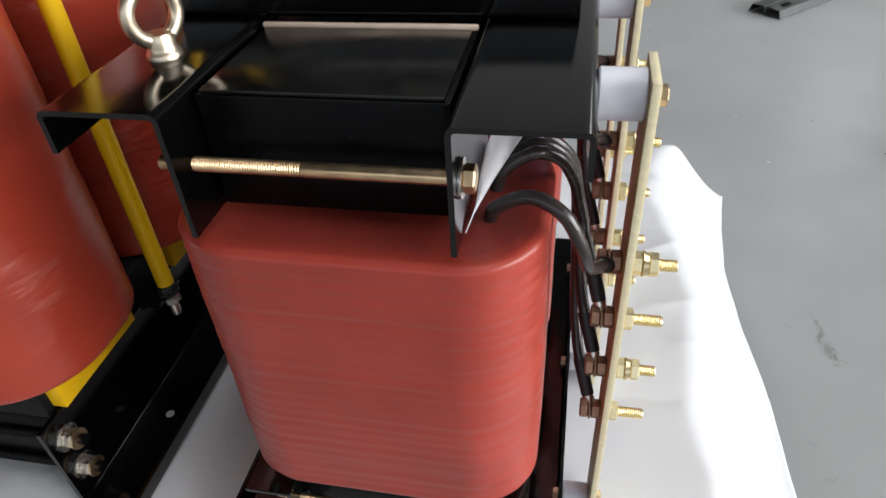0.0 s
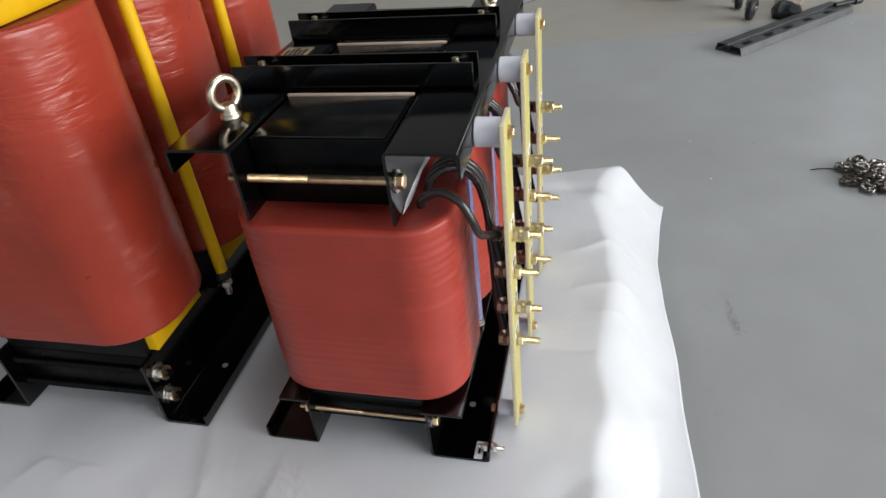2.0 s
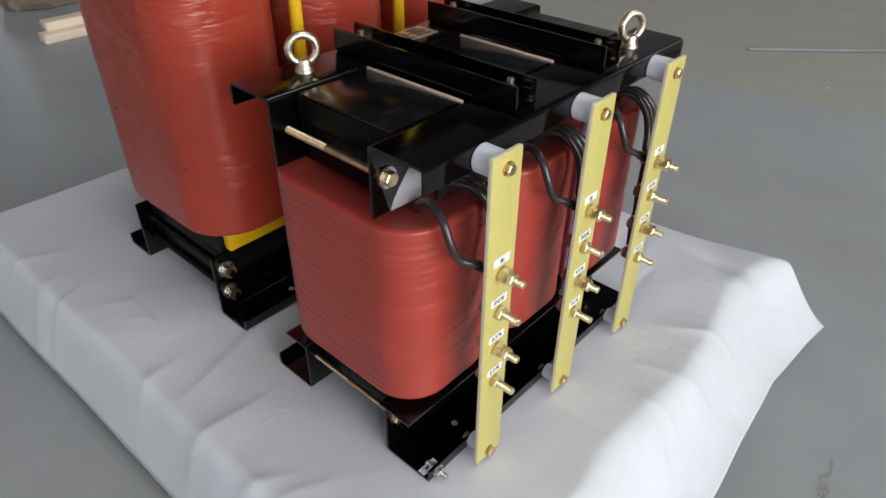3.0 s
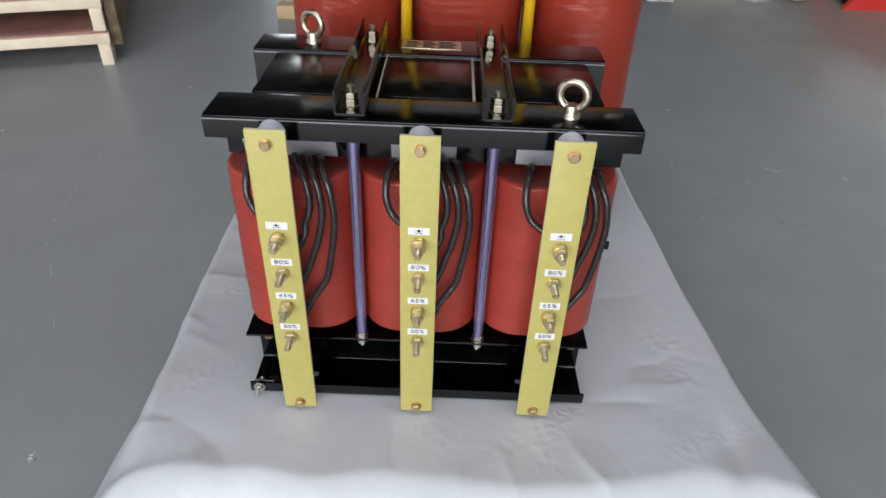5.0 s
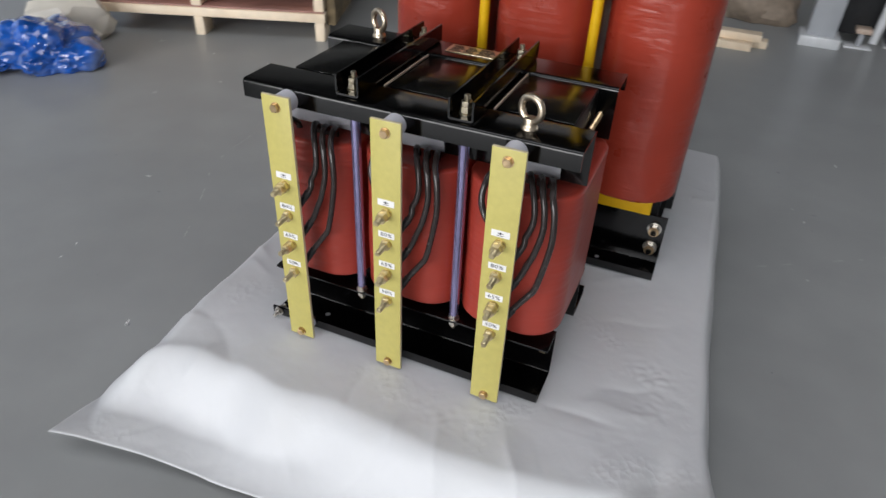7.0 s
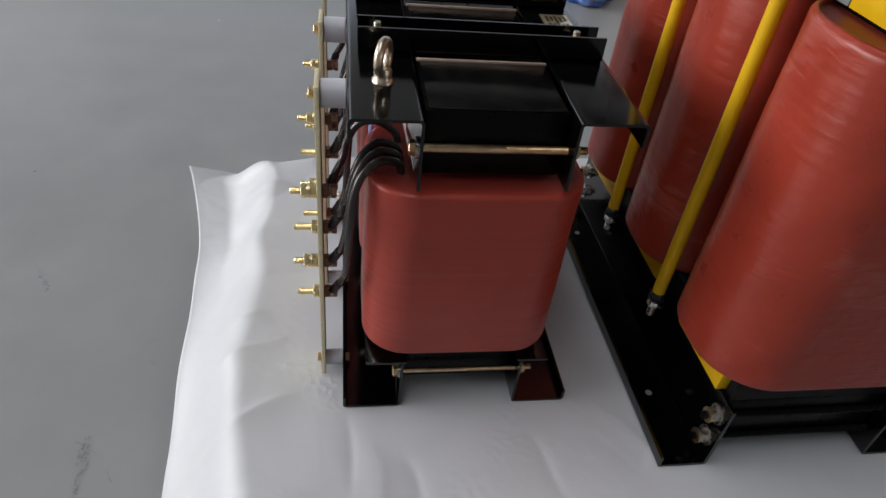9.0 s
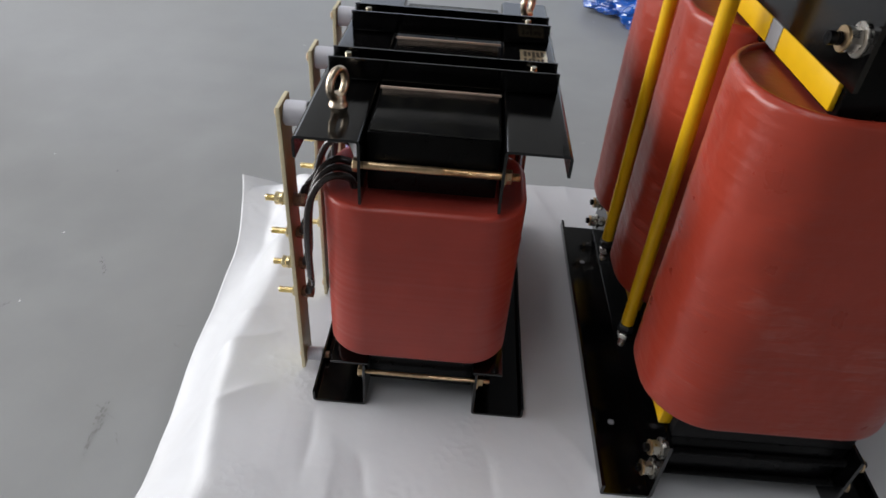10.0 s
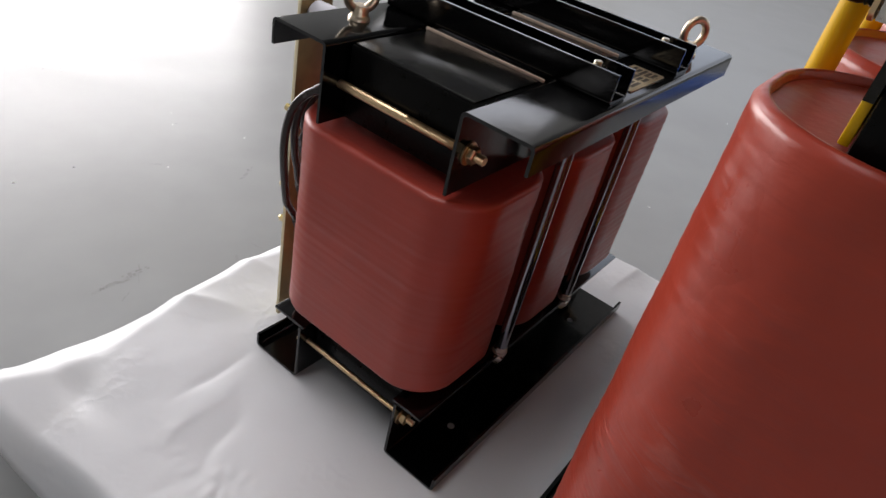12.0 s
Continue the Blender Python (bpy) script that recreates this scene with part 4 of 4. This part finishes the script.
for x in (-0.042, 0.139):
    for y in (0.393, 0.647):
        bm = B()
        threaded(bm, (x, y, 0.072), (x, y, 0.66), 0.0048, 0.0018)
        rod = part("tie_rod", bm, M_STEEL, G)
        bm = B()
        cyl(bm, (x, y, 0.112), (x, y, 0.595), 0.0082, 20)
        part("sleeve", bm, M_YELLOW, rod, "yellow plastic sleeve")
        bm = B()
        box(bm, x - 0.02, x + 0.02, y, y + 0.0001 + (0.0215 if y < 0.5 else -0.0215), 0.096, 0.1, 0.0)
        part("rod_bracket", bm, M_BLACK, rod)
        nut_at(rod, (x, y, 0.1005), (0, 0, 1), 0.016, 0.008, M_DARKSTEEL, washer=0.0105)
        nut_at(rod, (x, y, 0.0955), (0, 0, -1), 0.015, 0.008, M_STEEL)
        nut_at(rod, (x, y, 0.6255), (0, 0, 1), 0.016, 0.008, M_STEEL, washer=0.011)
for x in (GX0 + 0.018, GX1 - 0.018):
    for z in (0.034, 0.073, 0.549):
        bm = B()
        reach = 0.021 if z < 0.2 else 0.010
        threaded(bm, (x, GF - reach, z), (x, GB + reach, z), 0.0050, 0.0018, start=0.004)
        rod = part("clamp_bolt", bm, M_CORE, G, "black steel clamp bolt")
        for y, s in ((GF - 0.0022 if z < 0.2 else GF + 0.0128, -1), (GB + 0.0022 if z < 0.2 else GB - 0.0128, 1)):
            nut_at(rod, (x, y, z), (0, s, 0), 0.016, 0.0095, M_STEEL, washer=0.0125)
            bm = B()
            cyl(bm, (x, y + s * 0.0113, z), (x, y + s * 0.0133, z), 0.0092, 18)
            part("washer", bm, M_ZINC, rod)
for x in (GX0 + 0.100, GX1 - 0.104):
    bm = B()
    cyl(bm, (x, 0.3835, 0.0041), (x, 0.3835, 0.0046), 0.0042, 18)
    part("hole_plug", bm, M_PLUG, G)

# ---- things standing about on the floor ----


def plank(parent, x0, x1, y0, y1, z0, z1, mat=None, name="board"):
    bm = B()
    box(bm, x0, x1, y0, y1, z0, z1, 0.002)
    return part(name, bm, mat or M_WOOD, parent)


stack = thing("pallet_stack", (-1.066, 1.497, FLOOR_Z), "stack of new pale wooden pallets with brown plywood decks", "pallet")
stack.rotation_euler = (0, 0, radians(20.5))
ORIGIN[stack] = Vector((0, 0, 0))
for lev in range(5):
    z = lev * 0.1105
    for x in (-0.978, -0.512, -0.050):
        for y in (0.0, 0.45, 0.9):
            plank(stack, x + 0.01, x + 0.046, y, y + 0.095, z, z + 0.0705, name="block")
    for y in (0.0, 0.45, 0.9):
        plank(stack, -0.98, 0.0, y - 0.004, y + 0.095, z + 0.0709, z + 0.1030)
    plank(stack, -0.975, -0.005, 0.004, 1.0, z + 0.1033, z + 0.1102, M_PLY, "plywood_deck")
plank(stack, 0.001, 0.034, 0.03, 0.98, 0.055, 0.55, M_CHIP, "side_panel")

bag = thing("blue_film_bundle", (-1.715, 0.795, FLOOR_Z), "crumpled bundle of shiny blue plastic film on the floor", "plastic film")
for name, cx, cy, r, flat, seed in (("film", -1.74, 0.84, 0.145, 0.62, 0), ("loose_fold", -1.86, 0.70, 0.105, 0.40, 5), ("loose_fold", -1.635, 0.865, 0.085, 0.62, 9)):
    bm = B()
    bmesh.ops.create_icosphere(bm, subdivisions=5, radius=r)
    for v in bm.verts:
        p = v.co + Vector((seed, 0, 0))
        n = noise.noise(p * 9) * 0.05 + (0.5 - noise.voronoi(p * 13)[0][0]) * 0.05 - abs(noise.noise(p * 30 + Vector((4, 0, 0)))) * 0.02
        v.co = v.co * (1 + n / 0.15)
        v.co.z = max(v.co.z * flat, -0.06 * r / 0.15)
    bmesh.ops.translate(bm, verts=bm.verts, vec=(cx, cy, FLOOR_Z + 0.06 * r / 0.15))
    part(name, bm, M_BLUE, bag, smooth=30)


def lumps(name, at, r, flat, mat, label, category, seed):
    bm = B()
    bmesh.ops.create_icosphere(bm, subdivisions=3, radius=r)
    for v in bm.verts:
        n = noise.noise(v.co * (1.6 / r) + Vector((seed, 0, 0))) * 0.3 + abs(noise.noise(v.co * (4 / r))) * 0.2
        v.co = v.co * (1 + n)
        v.co.z = max(v.co.z * flat, -r * flat * 0.5)
    bmesh.ops.translate(bm, verts=bm.verts, vec=(at[0], at[1], FLOOR_Z + r * flat * 0.5))
    return solid(name, bm, mat, label, category, smooth=25)


post = thing("steel_post", (0.678, 2.518, FLOOR_Z), "pale grey square steel post on a white foot", "post")
plank(post, 0.626, 0.731, 2.47, 2.565, FLOOR_Z + 0.0405, FLOOR_Z + 0.9, M_POST, "shaft")
plank(post, 0.602, 0.755, 2.442, 2.594, FLOOR_Z, FLOOR_Z + 0.04, M_FILM, "foot")
stand = thing("machine_stand", (0.86, 2.632, FLOOR_Z), "black machine stand on a levelling foot with a white tube leg", "machine stand")
plank(stand, 0.745, 0.894, 2.594, 2.936, FLOOR_Z + 0.035, FLOOR_Z + 0.8, M_DARKSTEEL, "body")
plank(stand, 0.779, 0.879, 2.504, 2.589, FLOOR_Z, FLOOR_Z + 0.007, M_FILM, "foot_plate")
bm = B()
cyl(bm, (0.833, 2.546, FLOOR_Z + 0.007), (0.833, 2.546, FLOOR_Z + 0.055), 0.011, 14)
part("foot_stem", bm, M_POST, stand)
plank(stand, 0.808, 0.865, 2.527, 2.593, FLOOR_Z + 0.0555, FLOOR_Z + 0.075, M_TAN, "foot_bracket")
bm = B()
cyl(bm, (0.884, 2.556, FLOOR_Z + 0.02), (0.922, 2.556, FLOOR_Z + 0.8), 0.016, 16)
part("tube_leg", bm, M_FILM, stand, "white tube leg")
cabinet = thing("switch_box", (0.965, 2.641, FLOOR_Z), "grey sheet steel box with a round button, on the floor", "box")
plank(cabinet, 0.942, 1.047, 2.589, 2.746, FLOOR_Z + 0.006, FLOOR_Z + 0.45, M_GREYBOX, "body")
plank(cabinet, 0.932, 1.056, 2.58, 2.755, FLOOR_Z, FLOOR_Z + 0.0055, M_FILM, "base")
bm = B()
cyl(bm, (1.018, 2.589, FLOOR_Z + 0.070), (1.018, 2.583, FLOOR_Z + 0.070), 0.009, 16)
part("button", bm, M_LABEL, cabinet, "white round button")
low = thing("low_crate", (1.214, 2.708, FLOOR_Z), "low off-white wooden crate base on the floor", "crate")
plank(low, 1.071, 1.377, 2.66, 2.708, FLOOR_Z, FLOOR_Z + 0.062, M_CREAM, "front_beam")
plank(low, 1.071, 1.377, 2.888, 2.936, FLOOR_Z, FLOOR_Z + 0.062, M_CREAM, "back_beam")
plank(low, 1.071, 1.377, 2.679, 2.936, FLOOR_Z + 0.0625, FLOOR_Z + 0.072, M_CREAM, "deck")
for k, (x, w, h, mat) in enumerate(((1.09, 0.035, 0.5, M_POST), (1.138, 0.048, 0.42, M_GREYBOX), (1.20, 0.021, 0.45, M_FILM), (1.229, 0.048, 0.5, M_GREYBOX), (1.296, 0.043, 0.4, M_DARKSTEEL), (1.348, 0.017, 0.5, M_POST))):
    solid("flat_cabinet", box(B(), x, x + w, 2.717 + 0.01 * (k % 3), 2.841, FLOOR_Z + 0.0722, FLOOR_Z + h, 0.003), mat, "narrow painted steel cabinet standing on a low crate", "cabinet", group="cabinets on the crate")
carton = thing("cardboard_box", (-1.58, 3.173, FLOOR_Z), "plain tan cardboard box standing on the floor", "box")
plank(carton, -1.695, -1.465, 3.05, 3.296, FLOOR_Z, FLOOR_Z + 0.22, M_CARD, "body")
plank(carton, -1.695, -1.582, 3.049, 3.297, FLOOR_Z + 0.2202, FLOOR_Z + 0.2235, M_CARD, "flap")
plank(carton, -1.578, -1.465, 3.049, 3.297, FLOOR_Z + 0.2202, FLOOR_Z + 0.2235, M_CARD, "flap")
lumps("sack", (0.42, 2.793), 0.16, 0.8, M_BROWN, "slumped beige and brown sack against the wall of goods", "sack", 21)
lumps("paper_waste", (-1.905, 1.075), 0.14, 0.75, M_CREAM, "crumpled cream packing paper beside the blue film", "paper", 17)
wood = thing("loose_planks", (0.363, 2.366, FLOOR_Z), "short pile of pale wooden planks on the floor", "plank")
for k, (x, y, z) in enumerate(((0.219, 2.233, 0.0), (0.276, 2.299, 0.0), (0.248, 2.271, 0.0295))):
    plank(wood, x, x + 0.21, y, y + 0.06, FLOOR_Z + z, FLOOR_Z + z + 0.029, name="plank")
solid("wood_block", box(B(), -0.666, -0.566, 2.072, 2.148, FLOOR_Z, FLOOR_Z + 0.052, 0.004), M_CARD, "small offcut of yellow wood on the floor", "wood block")

lumps("plastic_waste", (1.454, 2.746), 0.11, 0.6, M_FILM, "crumpled clear and white plastic film", "plastic film", 3)
lumps("plastic_waste", (1.587, 2.898), 0.12, 0.5, M_FILM, "crumpled white plastic film scrap", "plastic film", 8)
lumps("paper_waste", (1.674, 2.727), 0.06, 0.5, M_BROWN, "crumpled brown packing paper", "paper", 13)
red = thing("red_ramp", (2.123, 2.698, FLOOR_Z), "red painted steel frame with slanting side plates, on the floor", "ramp")
for x0, y0 in ((1.84, 2.575), (1.77, 2.822)):
    bm = B()
    outline = [(x0, FLOOR_Z), (x0 + 0.26, FLOOR_Z), (x0 + 0.50, FLOOR_Z + 0.30), (x0 + 0.24, FLOOR_Z + 0.30)]
    front = [bm.verts.new((x, y0, z)) for x, z in outline]
    back = [bm.verts.new((x, y0 + 0.03, z)) for x, z in outline]
    for k in range(4):
        bm.faces.new((front[k], front[(k + 1) % 4], back[(k + 1) % 4], back[k]))
    bm.faces.new(front), bm.faces.new(back[::-1])
    part("side_plate", bm, M_REDPAINT, red, smooth=0)
plank(red, 1.884, 2.028, 2.604, 2.821, FLOOR_Z + 0.02, FLOOR_Z + 0.05, M_DARKSTEEL, "cross_bar")
plank(red, 2.123, 2.257, 2.604, 2.821, FLOOR_Z + 0.26, FLOOR_Z + 0.29, M_REDPAINT, "cross_bar")

# chain on the floor
chain = thing("chain", (0.664, -0.648, FLOOR_Z), "dull steel link chain lying heaped on the floor", "chain")
rng = random.Random(5)
for k in range(85):
    a = k * 0.9
    rad = 0.008 + 0.062 * rng.random()
    x, y = 0.664 + rad * math.cos(a) * 1.1, -0.648 + rad * math.sin(a) * 0.7
    z = FLOOR_Z + 0.004 + 0.030 * rng.random() * (1 - rad / 0.085)
    bm = B()
    torus(bm, (0, 0, 0), (0, 0, 1), 0.0078, 0.0026, 14, 7)
    for v in bm.verts:
        v.co.x *= 1.45
    bmesh.ops.transform(bm, matrix=Matrix.Translation((x, y, z + 0.002)) @ Euler((rng.uniform(-0.7, 0.7), rng.uniform(-0.3, 0.3), rng.uniform(0, 6.28))).to_matrix().to_4x4(), verts=bm.verts)
    part("chain_link", bm, M_CHAIN, chain)
bm = B()
sweep(bm, [(0.698, -0.550, FLOOR_Z + 0.003), (0.702, -0.575, FLOOR_Z + 0.004), (0.696, -0.602, FLOOR_Z + 0.006), (0.684, -0.622, FLOOR_Z + 0.012)], 0.0012, 8)
part("tie_wire", bm, M_DARKSTEEL, chain, "thin dark wire end")

# dark steel frame lying on the floor
M_RAIL = material("worn_dark_paint", (0.045, 0.048, 0.050), rough=0.42, var=0.3, scale=40, stain=0.5, stain_scale=18, stain_color=(0.015, 0.015, 0.016))
rack = thing("slotted_rail", (1.426, -0.472, FLOOR_Z), "dark grey perforated steel rail lying on the floor", "rail")
d = Vector((0.385, -0.396, 0)).normalized()
s = Vector((-d.y, d.x, 0))
rot = Matrix.Translation((1.426, -0.472, FLOOR_Z)) @ Matrix(((d.x, s.x, 0, 0), (d.y, s.y, 0, 0), (0, 0, 1, 0), (0, 0, 0, 1)))
bm = B()
prism(bm, bent_strip([(-0.047, 0.0015), (-0.040, 0.022), (-0.006, 0.024), (-0.002, 0.008), (0.002, 0.008), (0.006, 0.024), (0.040, 0.022), (0.047, 0.0015)], 0.002, 0.002), 0, 0.55)
bmesh.ops.transform(bm, matrix=rot, verts=bm.verts)
part("cover_plate", bm, M_RAIL, rack, smooth=30)
# black ovals laid on the uncut plate stand for the dark inside its holes
for x0 in (0.04, 0.14, 0.23, 0.33, 0.43):
    bm = B()
    for k in range(2):
        cyl(bm, (x0 + 0.022 * k, -0.024, 0.0244), (x0 + 0.022 * k, -0.024, 0.0252), 0.0085, 14)
    box(bm, x0, x0 + 0.022, -0.0325, -0.0155, 0.0244, 0.0252)
    bmesh.ops.transform(bm, matrix=rot, verts=bm.verts)
    part("slot_shade", bm, M_CORE, rack)
bm = B()
cyl(bm, (0.50, -0.01, 0.030), (0.585, -0.03, 0.030), 0.008, 14)
cyl(bm, (0.575, -0.0276, 0.030), (0.60, -0.0335, 0.030), 0.013, 14)
bmesh.ops.transform(bm, matrix=rot, verts=bm.verts)
part("end_pin", bm, M_DARKSTEEL, rack)

for k, (x, y, ax) in enumerate(((1.735, -0.578, (0.5, 1, 0.15)), (1.862, -0.555, (0.2, 1, -0.1)))):
    wheel = thing("castor_wheel", (x, y, FLOOR_Z), "black rubber castor wheel with a steel hub, on the floor", "castor", "castors by the rail")
    ax = Vector(ax).normalized()
    c = Vector((x, y, FLOOR_Z + 0.036))
    bm = B()
    torus(bm, c, ax, 0.024, 0.012, 24, 10)
    part("tyre", bm, M_DARKSTEEL, wheel)
    bm = B()
    cyl(bm, c - ax * 0.016, c + ax * 0.016, 0.013, 18)
    part("hub", bm, M_STEEL, wheel, "bright steel hub")
    bm = B()
    side = ax * 0.019
    box(bm, -0.012, 0.012, -0.002, 0.002, -0.008, 0.052, 0.001)
    bmesh.ops.transform(bm, matrix=Matrix.Translation(c + side) @ ax.to_track_quat("Y", "Z").to_matrix().to_4x4(), verts=bm.verts)
    part("fork", bm, M_STEEL, wheel)
lumps("steel_scrap", (1.755, -0.690), 0.042, 0.8, M_DARKSTEEL, "small heap of dark steel parts behind the rail", "scrap", 31)
lumps("paper_waste", (1.865, -0.720), 0.045, 0.6, M_BROWN, "crumpled brown packing paper behind the rail", "paper", 44)

# coil of black cable
cable = thing("cable_coil", (2.19, -0.33, FLOOR_Z), "loose coil of thick black cable on the floor", "cable")
bm = B()
pts = []
for k in range(70):
    a = k * 0.42
    r = 0.17 + 0.025 * math.sin(k * 1.7) + 0.01 * math.cos(k * 0.6)
    pts.append((2.19 + r * math.cos(a), -0.33 + r * math.sin(a), FLOOR_Z + 0.014 + 0.012 * (k // 15)))
sweep(bm, pts, 0.011, 8, 3)
part("cable", bm, M_CABLE, cable)
bm = B()
sweep(bm, [(2.30, -0.17, FLOOR_Z + 0.012), (2.26, -0.045, FLOOR_Z + 0.006), (2.04, 0.209, FLOOR_Z + 0.006), (1.85, 0.43, FLOOR_Z + 0.006)], 0.0055, 8, 6)
part("cable_end", bm, M_PLUG, cable, "thin grey cable end")

# scuffs and chips on the floor paint


def scuff(x, y, length, width, turn, mat, label, seed):
    """A rubbed streak: many small flecks, dense in the middle and thinning out to its ends."""
    rng = random.Random(seed)
    bm = B()
    c, s = math.cos(radians(turn)), math.sin(radians(turn))
    for k in range(26):
        a, b = rng.gauss(0, 0.30) * length, rng.gauss(0, 0.28) * width
        r = width * rng.uniform(0.05, 0.17)
        pts = []
        for i in range(7):
            t = 2 * math.pi * i / 7
            q = r * rng.uniform(0.7, 1.2)
            u, v = a + q * 1.7 * math.cos(t), b + q * math.sin(t)
            pts.append(bm.verts.new((x + u * c - v * s, y + u * s + v * c, FLOOR_Z + 0.0003 + 0.00001 * k)))
        bm.faces.new(pts)
    ob = new("floor_mark", mesh_of("floor_mark", bm, mat, 0))
    return tagged(ob, label, "floor mark", kind="structure")


for k, (x, y, ln, wd, turn) in enumerate(((0.231, -0.331, 0.03, 0.010, 10), (0.185, -0.334, 0.05, 0.014, 5), (0.037, -0.280, 0.014, 0.004, 60), (-0.141, -0.484, 0.045, 0.010, 30), (-0.008, -0.285, 0.016, 0.004, 100),
                                          (-0.627, -0.398, 0.03, 0.004, 80), (0.797, 0.676, 0.03, 0.012, 20), (0.836, 0.662, 0.03, 0.012, 40), (0.637, 0.982, 0.022, 0.008, 0), (-0.02, -0.602, 0.03, 0.006, 140))):
    scuff(x, y, ln, wd, turn, M_SCUFF, "dark scuff on the floor paint", 40 + k)
for k, (x, y) in enumerate(((-1.148, 0.980), (0.858, 0.934), (-1.267, 0.812), (-0.538, -0.034), (0.879, 0.928), (-0.9, 0.4), (-1.6, 1.2), (1.05, 0.9), (0.7, 1.3), (-0.8, 1.7))):
    scuff(x, y, 0.012, 0.006, 37 * k, M_LABEL, "pale paint chip on the floor", 80 + k)


def scratch(points, width, mat, label):
    """A long thin scrape that follows points on the floor, with breaks in it."""
    bm = B()
    rng = random.Random(int(points[0][0] * 1000))
    for (xa, ya), (xb, yb) in zip(points, points[1:]):
        d = Vector((xb - xa, yb - ya, 0))
        n = Vector((-d.y, d.x, 0)).normalized()
        steps = max(3, int(d.length / 0.03))
        for k in range(steps):
            if rng.random() < 0.35:
                continue
            p = Vector((xa, ya, FLOOR_Z + 0.0004)) + d * (k / steps) + n * rng.uniform(-0.003, 0.003)
            q = p + d * (rng.uniform(0.5, 1.0) / steps) + n * rng.uniform(-0.002, 0.002)
            w = width * rng.uniform(0.3, 1.0)
            bm.faces.new([bm.verts.new(v) for v in (p, q - n * w / 2, q + n * w / 2)])
    tagged(new("floor_mark", mesh_of("floor_mark", bm, mat, 0)), label, "floor mark", kind="structure")


scratch([(0.486, 0.673), (0.696, 0.802), (0.957, 0.965)], 0.004, M_SCRATCH, "long pale scratch in the floor paint")
scratch([(1.50, 0.52), (1.56, 0.10), (1.625, -0.39)], 0.004, M_SCRATCH, "ragged pale seam across the concrete floor")
scratch([(1.540, 0.03), (1.575, -0.10), (1.600, -0.22)], 0.006, M_SCUFF, "dark ragged crack along the floor seam")
scratch([(1.636, -0.31), (1.662, -0.40), (1.680, -0.50)], 0.008, M_SCUFF, "dark ragged crack along the floor seam")
scratch([(0.231, -0.285), (0.193, -0.308), (0.145, -0.39)], 0.002, M_SCUFF, "thin dark scratch in the floor paint")
scratch([(-0.62, 0.20), (-0.80, 0.52), (-0.84, 0.90)], 0.003, M_SCRATCH, "long pale scratch in the floor paint")

# grit and paint specks strewn over the floor
rng = random.Random(77)
for mat, label, count in ((M_LABEL, "tiny pale paint specks strewn over the floor", 90), (M_PLUG, "tiny dark grit strewn over the floor", 110)):
    bm = B()
    for k in range(count):
        x, y, r = rng.uniform(-2.0, 2.4), rng.uniform(-1.1, 3.0), rng.uniform(0.0010, 0.0030)
        if PX0 - 0.08 < x < PX1 + 0.1 and PY0 - 0.15 < y < PY1 + 0.08:
            continue
        ring = [bm.verts.new((x + r * rng.uniform(0.6, 1.4) * math.cos(a), y + r * rng.uniform(0.6, 1.4) * math.sin(a), FLOOR_Z + 0.0002)) for a in (0, 1.2, 2.5, 3.7, 5.0)]
        tip = bm.verts.new((x, y, FLOOR_Z + 0.0002 + r * 0.5))
        for i in range(5):
            bm.faces.new((ring[i], ring[(i + 1) % 5], tip))
    tagged(new("floor_grit", mesh_of("floor_grit", bm, mat, 0)), label, "grit", kind="stuff")
